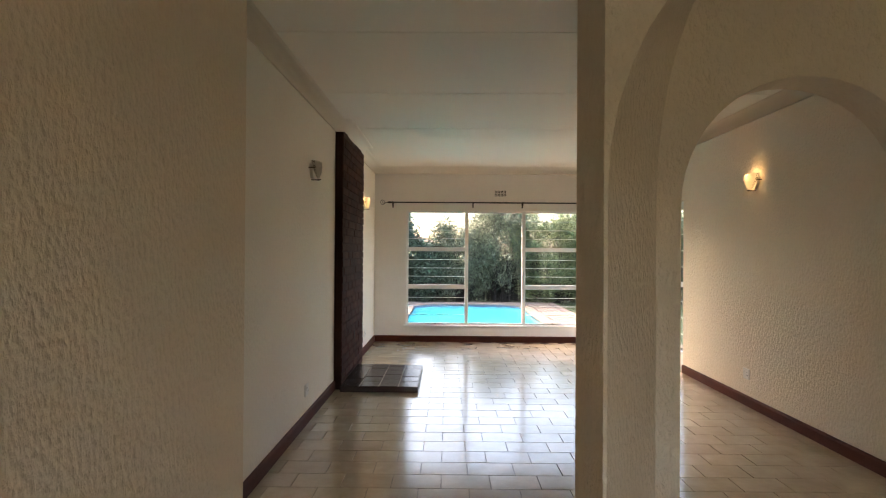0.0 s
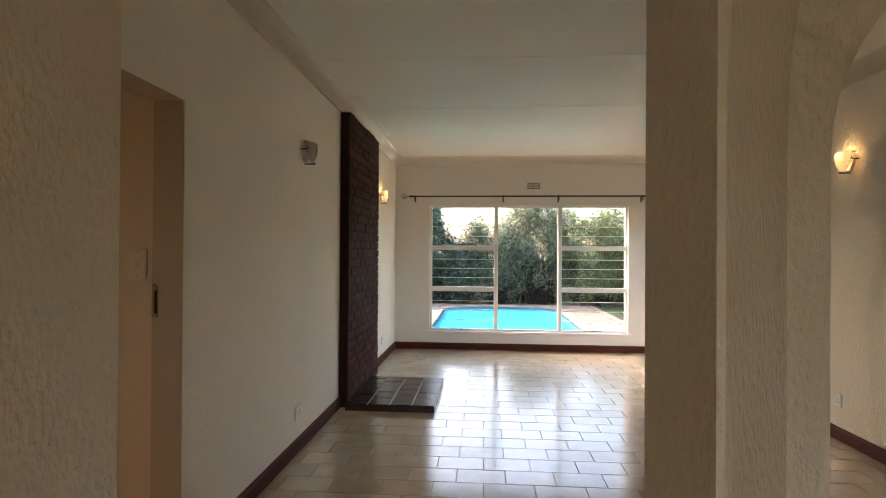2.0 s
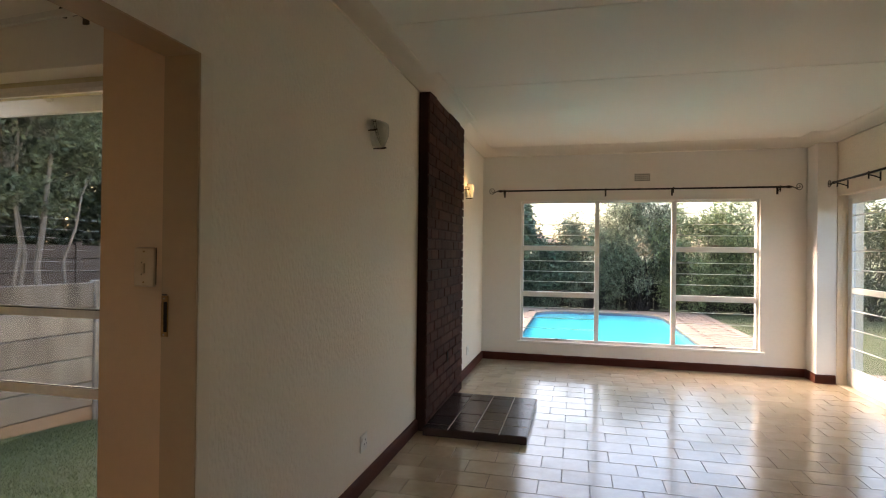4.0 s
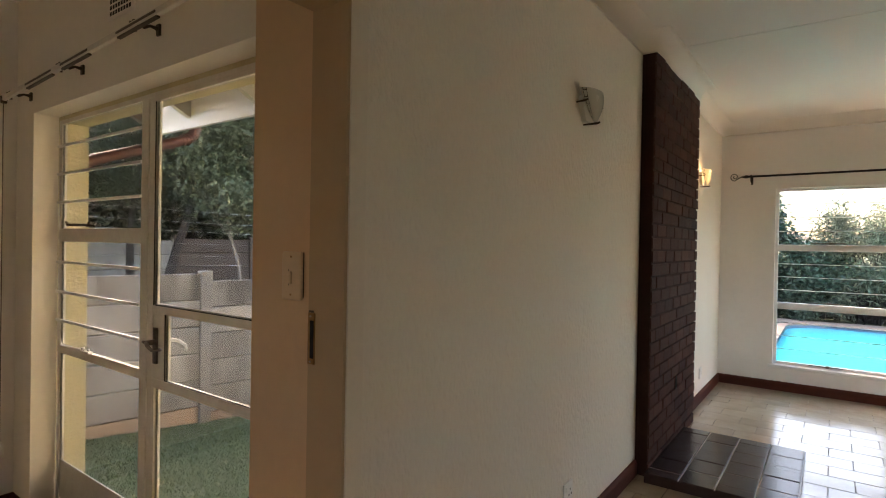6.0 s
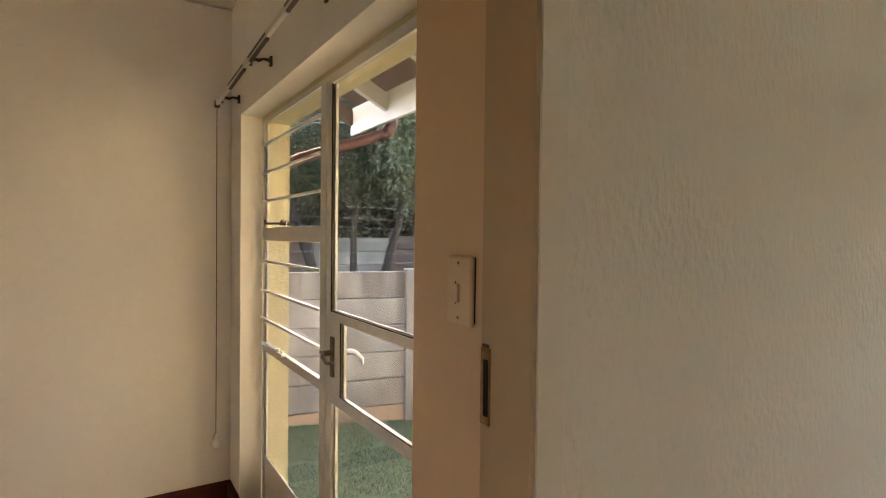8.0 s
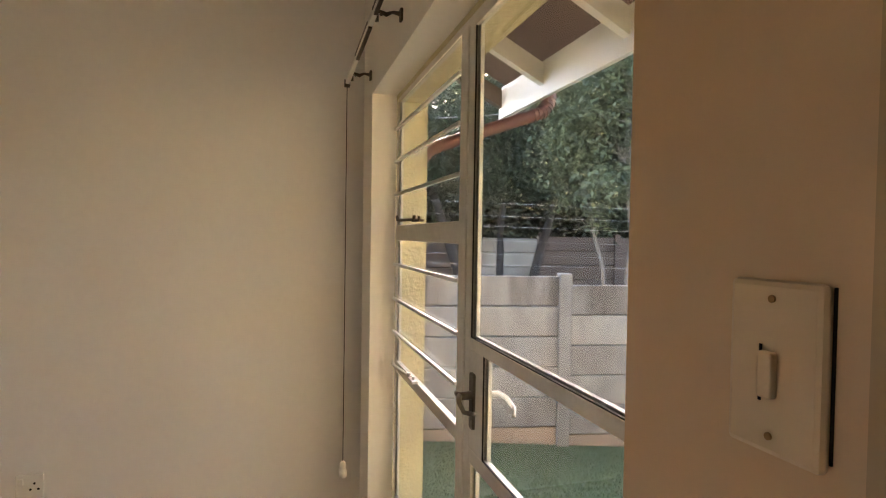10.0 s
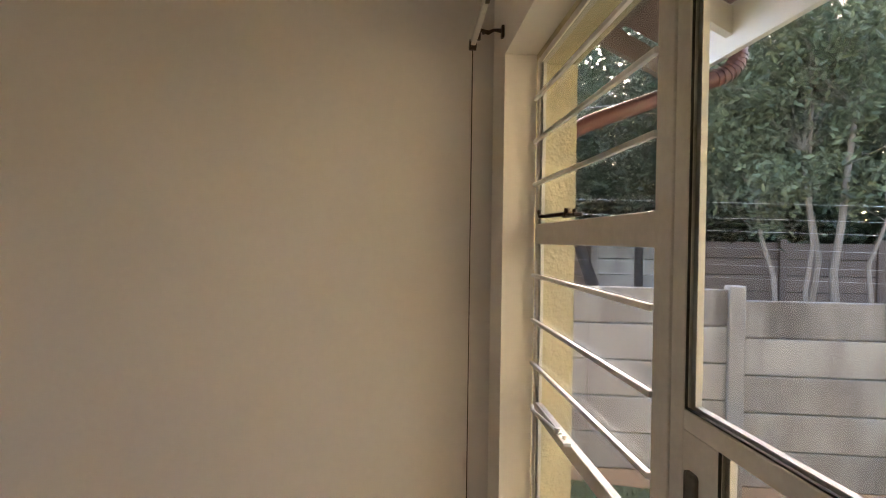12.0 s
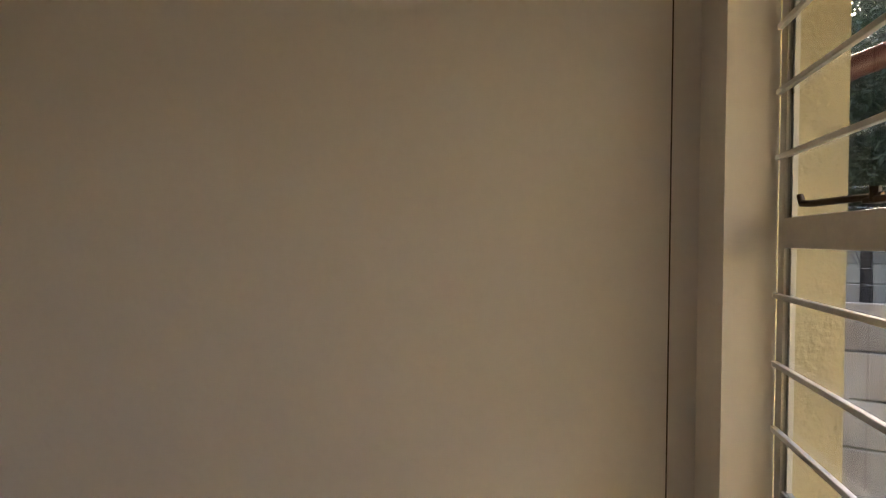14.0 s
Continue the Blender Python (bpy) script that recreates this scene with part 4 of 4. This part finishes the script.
def tree(name, at, stems, crown, count, size, bark, leaf, seed, label, clump=0.35, tips_n=70, droop=0.3, long=2.2):
    """A tree: stems from the ground, limbs to tips spread through a crown (centre, radii), leaves round the tips."""
    g = random.Random(seed)
    t = thing(name, at, label, "tree")
    trunk = bmesh.new()
    heads = []
    for dx, dy, h, r in stems:
        p = limb(trunk, (at[0] + dx * 0.25, at[1] + dy * 0.25, at[2] - 0.05), (at[0] + dx, at[1] + dy, at[2] + h), r, r * 0.5, g)
        heads += p[2:]
    cc, cr = crown
    tips, branches = [], bmesh.new()
    for k in range(tips_n):
        a, e, rr = g.uniform(0, math.tau), g.uniform(-1, 1), g.uniform(0.45, 1.0) ** 0.6
        q = Vector((cc[0] + cr[0] * rr * math.cos(a) * math.sqrt(1 - e * e), cc[1] + cr[1] * rr * math.sin(a) * math.sqrt(1 - e * e), cc[2] + cr[2] * rr * e))
        h = min(heads, key=lambda v: (v - q).length + g.uniform(0, 2.2))
        limb(branches, h, q, 0.005, 0.0015, g, 0.1, 4, 5)
        tips += [q, q.lerp(h, 0.2), q.lerp(h, 0.4), q.lerp(h, 0.6)]
    part("trunk", trunk, bark, t, "", True)
    part("branches", branches, bark, t)
    leaf_cloud("crown", [tuple(q) for q in tips], count, size, (clump, clump, clump * 0.8), leaf, seed, t, "", droop, long)
    return t


# trees behind the boundary wall
tree("tree", (-6.55, 7.0, -0.5), [(-0.25, -0.55, 2.4, 0.035), (0.1, 0.25, 3.3, 0.05), (-0.1, -0.15, 2.9, 0.03), (0.25, 0.55, 2.6, 0.028), (-0.3, 0.1, 3.6, 0.035)],
     ((-6.6, 7.05, 3.3), (1.05, 1.75, 1.9)), 19000, 0.085, BARK, LEAF_MID, 11, "slender many-stemmed tree with drooping mid-green leaves", 0.10, 80, 0.7, 2.4)
tree("tree", (-9.0, 6.2, -0.5), [(-0.3, -1.1, 2.6, 0.13), (0.2, 0.85, 2.6, 0.11), (-0.5, 0.2, 3.0, 0.09)],
     ((-9.0, 5.9, 3.7), (1.7, 2.2, 1.7)), 16000, 0.10, DARKBARK, LEAF_DARK, 12, "dark forked tree with fine dark green leaves", 0.24, 90, 0.4, 3.0)
tree("tree", (-9.6, 3.6, -0.5), [(0.2, -0.6, 2.4, 0.12), (0.0, 0.6, 2.6, 0.10)],
     ((-9.4, 3.7, 3.6), (1.6, 1.9, 1.9)), 11000, 0.10, DARKBARK, LEAF_DARK, 13, "dark tree with fine leaves against the sky", 0.26, 80, 0.4, 3.0)
tree("tree", (-11.0, 9.4, -0.5), [(0.2, -0.6, 3.0, 0.15), (0.0, 0.9, 3.2, 0.13)],
     ((-10.9, 9.2, 4.5), (1.8, 3.0, 3.1)), 34000, 0.15, DARKBARK, LEAF_DARK, 14, "broad dark evergreen tree in deep shade", 0.34, 130, 0.5, 2.4)
tree("tree", (-10.0, 12.6, -0.5), [(0.2, -0.6, 3.0, 0.15), (0.0, 0.9, 3.2, 0.13)],
     ((-10.0, 12.6, 4.4), (1.8, 3.0, 3.1)), 34000, 0.15, DARKBARK, LEAF_DARK, 15, "broad dark evergreen tree in deep shade", 0.34, 130, 0.5, 2.4)
tree("tree", (-13.5, 6.8, -0.5), [(0.2, -0.6, 3.0, 0.15), (0.0, 0.9, 3.2, 0.13)],
     ((-13.2, 7.6, 4.4), (2.0, 3.8, 3.4)), 26000, 0.18, DARKBARK, LEAF_DARK, 16, "tall dark tree behind the garden", 0.42, 110, 0.5, 2.4)


def shrub(at, radii, count, size, leaf, seed, label, droop, long, clump, tips_n=60):
    """A dense bush: short stems and leaves out to an uneven outline."""
    g = random.Random(seed)
    t = thing("shrub", at, label, "shrub", "shrubs behind the pool")
    stems, tips = bmesh.new(), []
    for k in range(tips_n):
        a, e, rr = g.uniform(0, math.tau), g.uniform(-0.95, 1), g.uniform(0.3, 1.0) ** 0.5
        q = Vector((at[0] + radii[0] * rr * math.cos(a) * math.sqrt(1 - e * e * 0.7), at[1] + radii[1] * rr * math.sin(a) * math.sqrt(1 - e * e * 0.7), at[2] + radii[2] * (1 + e * rr)))
        limb(stems, (at[0] + g.uniform(-0.3, 0.3) * radii[0], at[1] + g.uniform(-0.3, 0.3), at[2] - 0.02), q, 0.02, 0.005, g, 0.2, 4, 5)
        tips.append(tuple(q))
    part("stems", stems, DARKBARK, t)
    leaf_cloud("foliage", tips, count, size, (clump, clump, clump), leaf, seed, t, "", droop, long)
    return t


for x, y, rx, rz, n, size, leaf, seed, label, droop, long, clump in (
        (-1.62, 17.0, 0.95, 1.66, 17000, 0.11, LEAF_BLUE, 21, "dense dark green shrub with glossy leaves", 0.2, 1.8, 0.15),
        (-0.45, 17.1, 0.8, 0.86, 10000, 0.10, LEAF_BLUE, 22, "dense dark green shrub with glossy leaves", 0.2, 1.8, 0.15),
        (0.75, 17.2, 0.9, 1.40, 15000, 0.14, LEAF_OLIVE, 23, "tall grey-olive feathery bush", 0.7, 5.0, 0.16),
        (2.0, 17.2, 0.9, 1.72, 17000, 0.14, LEAF_OLIVE, 24, "tall grey-olive feathery bush", 0.8, 5.0, 0.16),
        (3.5, 16.9, 1.1, 1.5, 16000, 0.11, LEAF_LIGHT, 25, "light green arching bush", 0.6, 3.6, 0.16),
        (5.0, 16.9, 1.2, 1.85, 17000, 0.11, LEAF_LIGHT, 26, "light green arching bush", 0.6, 3.6, 0.17),
        (7.0, 16.6, 1.4, 1.6, 9000, 0.13, LEAF_MID, 27, "mid green bush beside the lawn", 0.5, 3.0, 0.24),
        (-3.6, 16.6, 1.2, 1.3, 7000, 0.14, LEAF_BLUE, 28, "dense dark green shrub with glossy leaves", 0.3, 2.0, 0.22)):
    shrub((x, y, ground_z(x, y)), (rx, 0.8, rz), n, size, leaf, seed, label, droop, long, clump)
for k, y in enumerate((1.0, 3.4, 5.8, 8.2, 10.6, 13.0)):
    shrub((-12.6 + 0.16 * y, y, -0.5), (0.9, 1.4, 2.3), 15000, 0.16, LEAF_DARK, 50 + k, "dark dense hedge bush behind the boundary wall", 0.4, 2.2, 0.26)


# ---------------------------------------------------------------- boundary walls
def precast_wall(first, step, count, base, top0, drop, rows, material, post_material, label, group, soiled=True):
    """Posts with stacked slabs between them; each bay steps down with the ground."""
    f = thing("boundary_wall", (*first, base), label, "wall", group, "structure")
    length = math.hypot(*step)
    ang = math.degrees(math.atan2(step[1], step[0]))
    hpan = 0.265
    slab = mesh("concrete_slab", boxes(((-length / 2 + 0.05, -0.02, -hpan / 2 + 0.002), (length / 2 - 0.05, 0.02, hpan / 2 - 0.007)), bevel=0.009), material)
    crest = mesh("concrete_slab", boxes(((-length / 2 + 0.05, -0.022, -hpan / 2 + 0.002), (length / 2 - 0.05, 0.022, hpan / 2 - 0.004)), bevel=0.009), STREAKED if soiled else material)
    g = random.Random(3)
    for k in range(count):
        x, y = first[0] + step[0] * k, first[1] + step[1] * k
        top = top0 - drop * k
        pm = boxes(((-0.055, -0.06, base - 0.2), (0.055, 0.06, top + 0.06)), bevel=0.012)
        pm.transform(pose(x, y, 0, 0, 0, ang))
        part("post", pm, post_material, f)
        if k == count - 1:
            break
        cx, cy, t2 = x + step[0] / 2, y + step[1] / 2, top - drop * 0.5
        for r in range(rows):
            piece("concrete_slab", slab if r else crest, f, pose(cx, cy, t2 - hpan * (r + 0.5), g.uniform(-0.9, 0.9), g.uniform(-0.15, 0.15), ang))
        if soiled:
            sm = boxes(((-length / 2 + 0.05, -0.018, base - 0.25), (length / 2 - 0.05, 0.018, t2 - hpan * rows - 0.004)))
            sm.transform(pose(cx, cy, 0, 0, 0, ang))
            part("footing", sm, SOILED, f, "soil-splashed footing")
    return f


precast_wall((-5.91, 0.02), (0.24, 1.26), 10, -0.5, 1.37, 0.077, 5, CONCRETE, CONCRETE, "grey precast concrete slab wall, stained and weathered", "boundary walls")
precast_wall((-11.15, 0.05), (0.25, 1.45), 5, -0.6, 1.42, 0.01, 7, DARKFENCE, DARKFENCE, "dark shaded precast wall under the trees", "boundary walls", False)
precast_wall((-10.12, 5.88), (0.25, 1.45), 2, -0.6, 1.42, 0.01, 7, CONCRETE, CONCRETE, "pale precast wall of the neighbouring plot", "boundary walls", False)
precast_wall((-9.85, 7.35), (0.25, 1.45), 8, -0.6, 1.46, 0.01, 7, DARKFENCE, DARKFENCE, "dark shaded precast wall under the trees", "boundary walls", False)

# The boards' near-black colour carries the shadow under the shrubs.
fence = thing("fence", (2.5, 17.35, -0.1), "low timber fence behind the pool, shrub shade in its dark colour", "fence")
board = mesh("board", boxes(((-0.072, -0.01, 0), (0.072, 0.01, 0.72)), bevel=0.003), DARKBARK)
for k in range(70):
    piece("board", board, fence, pose(-3.2 + k * 0.15, 17.35, -0.13 + 0.01 * math.sin(k * 2.1)))
for z in (0.05, 0.45):
    part("rail", boxes(((-3.3, 17.362, z), (7.3, 17.40, z + 0.06))), DARKBARK, fence)

wires = thing("electric_fence", (-5.2, 4.0, 1.2), "thin electric fence wires over the boundary wall", "electric fence")
for z in (1.16, 1.25, 1.37, 1.49, 1.58, 1.69):
    part("wire", tube(bmesh.new(), [(-5.95, -0.2, z + 0.13), (-4.79, 5.86, z), (-3.7, 11.6, z - 0.14)], 0.0008, 4), WIRE, wires)
cable = thing("overhead_cable", (-8, 6, 4.0), "thin overhead service cable between the trees", "cable")
part("wire", tube(bmesh.new(), [(-7.5, 4.6, 2.95), (-7.0, 6.4, 3.1), (-6.0, 9.0, 4.0), (-4.5, 12, 5.4)], 0.008, 5), STEEL, cable)
pole = thing("utility_pole", (-5.2, 40, 0), "distant wooden utility pole", "pole")
part("pole", tube(bmesh.new(), [(-5.2, 40, -1), (-5.2, 40, 4.2)], [0.16, 0.12], 8), DARKBARK, pole)
part("crossarm", boxes(((-5.9, 39.95, 3.4), (-4.5, 40.05, 3.5))), DARKBARK, pole)


def far_house(at, size, label):
    x, y = at
    w, d, h = size
    hs = thing("house", (x, y, 0), label, "house", "far houses")
    part("wall", boxes(((x - w / 2, y - d / 2, -1), (x + w / 2, y + d / 2, h))), SMOOTH, hs)
    bm = bmesh.new()
    pts = [(x - w / 2 - 0.4, y - d / 2 - 0.4, h), (x + w / 2 + 0.4, y - d / 2 - 0.4, h), (x + w / 2 + 0.4, y + d / 2 + 0.4, h), (x - w / 2 - 0.4, y + d / 2 + 0.4, h)]
    vs = [bm.verts.new(p) for p in pts] + [bm.verts.new((x - w / 4, y, h + 1.4)), bm.verts.new((x + w / 4, y, h + 1.4))]
    for f in ((0, 1, 5, 4), (1, 2, 5), (2, 3, 4, 5), (3, 0, 4), (3, 2, 1, 0)):
        bm.faces.new([vs[i] for i in f])
    part("roof", bm, ROOFUNDER, hs)
    for k in (-0.25, 0.2):
        part("window", boxes(((x + w * k, y - d / 2 - 0.03, 0.9), (x + w * k + 1.2, y - d / 2, 2.0))), DARK, hs)
    return hs


far_house((-7.5, 60), (12, 8, 2.4), "distant pale house under trees")
far_house((-18.5, 9.0), (5, 6, 2.3), "white neighbouring house behind the trees")

# ---------------------------------------------------------------- eaves over the garden door
eaves = thing("eaves", (-2.2, 3.9, 2.2), "white eaves with exposed rafters under a brown roof", "eaves", "", "structure")
part("fascia", boxes(((-3.92, 3.985, 2.168), (-1.12, 4.012, 2.36)), bevel=0.003), WHITE, eaves)
rise = 0.36 / 0.72
bm = bmesh.new()
vs = [bm.verts.new(p) for p in ((-3.93, 4.06, 2.375), (-1.12, 4.06, 2.375), (-1.12, 3.282, 2.375 + rise * 0.778), (-3.93, 3.282, 2.375 + rise * 0.778))]
bm.faces.new(vs)
bmesh.ops.solidify(bm, geom=bm.faces[:], thickness=0.03)
part("roof_sheet", bm, ROOFUNDER, eaves, "brown roof sheet seen from below")
raf = bmesh.new()
v = [raf.verts.new(p) for x in (-0.022, 0.022) for p in ((x, 3.984, 2.235), (x, 3.984, 2.345), (x, 3.285, 2.345 + rise * 0.699), (x, 3.285, 2.235 + rise * 0.699))]
for f in ((0, 1, 2, 3), (7, 6, 5, 4), (0, 4, 5, 1), (1, 5, 6, 2), (2, 6, 7, 3), (3, 7, 4, 0)):
    raf.faces.new([v[i] for i in f])
raf_end = raf.copy()
bmesh.ops.translate(raf_end, verts=raf_end.verts[:], vec=(-3.895, 0, 0))
rafter = mesh("rafter", raf, WHITE)
for x in (-3.34, -2.61, -1.96, -1.32):
    piece("rafter", rafter, eaves, pose(x, 0, 0))
for y in (3.46, 3.76):
    part("batten", boxes(((-3.93, y - 0.025, 2.368 + rise * (4.06 - y) - 0.036), (-1.13, y + 0.025, 2.368 + rise * (4.06 - y) - 0.010))), ROOFUNDER, eaves)
part("verge_rafter", raf_end, ROOFUNDER, eaves, "brown end rafter")
dp = thing("downpipe", (-3.41, 4.05, 2.2), "red-brown ribbed gutter downpipe turning back to the wall", "downpipe")
pts = [(-3.41, 4.07, 2.33), (-3.41, 4.07, 2.20), (-3.41, 4.065, 2.165), (-3.41, 4.045, 2.13), (-3.41, 4.01, 2.105), (-3.41, 3.96, 2.085), (-3.41, 3.45, 1.895), (-3.41, 3.385, 1.86), (-3.41, 3.35, 1.80), (-3.41, 3.345, -0.3)]
part("pipe", tube(bmesh.new(), pts, 0.033, 14), GUTTER, dp, "", True)
ribs = bmesh.new()
for a, b in zip(pts[1:5], pts[2:6]):
    for u in (0.25, 0.75):
        c, d = Vector(a).lerp(Vector(b), u), (Vector(b) - Vector(a)).normalized()
        tube(ribs, [c - d * 0.005, c + d * 0.005], 0.0375, 14)
part("elbow_rib", ribs, GUTTER, dp)
gut = thing("gutter", (-2.4, 4.06, 2.33), "red-brown gutter along the fascia", "gutter")
part("channel", boxes(((-3.93, 4.016, 2.28), (-1.12, 4.11, 2.37)), bevel=0.02), GUTTER, gut)


def grass_patch(x0, x1, y0, y1, count, seed):
    g = np.random.default_rng(seed)
    x, y = g.uniform(x0, x1, count), g.uniform(y0, y1, count)
    base = np.array([(a, b, ground_z(a, b) - 0.005) for a, b in zip(x, y)])
    h, ang = g.uniform(0.010, 0.036, count), g.uniform(0, math.tau, count)
    side = np.stack([np.cos(ang), np.sin(ang), np.zeros(count)], 1) * 0.004
    lean = np.stack([g.normal(0, 0.016, count), g.normal(0, 0.016, count), h], 1)
    v = np.stack([base - side, base + side, base + lean], 1).reshape(-1, 3)
    me = bpy.data.meshes.new("grass")
    me.from_pydata(v.tolist(), [], np.arange(count * 3).reshape(-1, 3).tolist())
    me.materials.append(BLADE)
    return tagged(new("grass", me), "short green lawn grass with thin bare patches", "grass", "", "stuff")


grass_patch(-5.6, -1.3, 3.4, 9.0, 130000, 41)
grass_patch(3.5, 8.0, 6.0, 16.5, 60000, 42)

# ---------------------------------------------------------------- floor tiles
TY, TX, GAP = 0.2015, 0.302, 0.0022
tile_full = mesh("tile", boxes(((-TX / 2 + GAP, -TY / 2 + GAP, -0.010), (TX / 2 - GAP, TY / 2 - GAP, 0.0)), bevel=0.0016), TILE)
floor = bpy.data.objects["floor"]
rest = bmesh.new()
trng = random.Random(9)
made = 0
for r in range(-32, 24):
    y0 = 3.87 + r * TY
    for c in range(-12, 11):
        x0 = (0.144 if r % 2 == 0 else 0.279) + c * TX
        cx, cy = x0 + TX / 2, y0 + TY / 2
        a, b = max(x0, XW if cy > 2.07 else XC), min(x0 + TX, XE)
        ya, yb = max(y0, YB), min(y0 + TY, YF)
        if 2.13 < cy < YP:
            a = max(x0, XS0)
        if cx < XS1 - 0.1 and 0 < cy < 2.13:
            a, b = max(x0, XS0), min(x0 + TX, XS1)
            box(rest, (a + GAP, ya + GAP, -0.010), (b - GAP, yb - GAP, 0.0))
            continue
        if b - a < 0.02 or yb - ya < 0.02:
            continue
        whole = b - a > TX - 0.001 and yb - ya > TY - 0.001
        near = -0.85 < cx < 2.3 and 3.0 < cy < 8.2
        dz = trng.uniform(-0.0006, 0.0006)
        if whole and near and made < 300:
            piece("tile", tile_full, floor, pose(cx, cy, dz, trng.uniform(-0.10, 0.10), trng.uniform(-0.10, 0.10), 0))
            made += 1
        else:
            box(rest, (a + GAP, ya + GAP, -0.010), (b - GAP, yb - GAP, dz))
ob = part("tile_field", rest, TILE, floor)
ob["kind"] = "stuff"
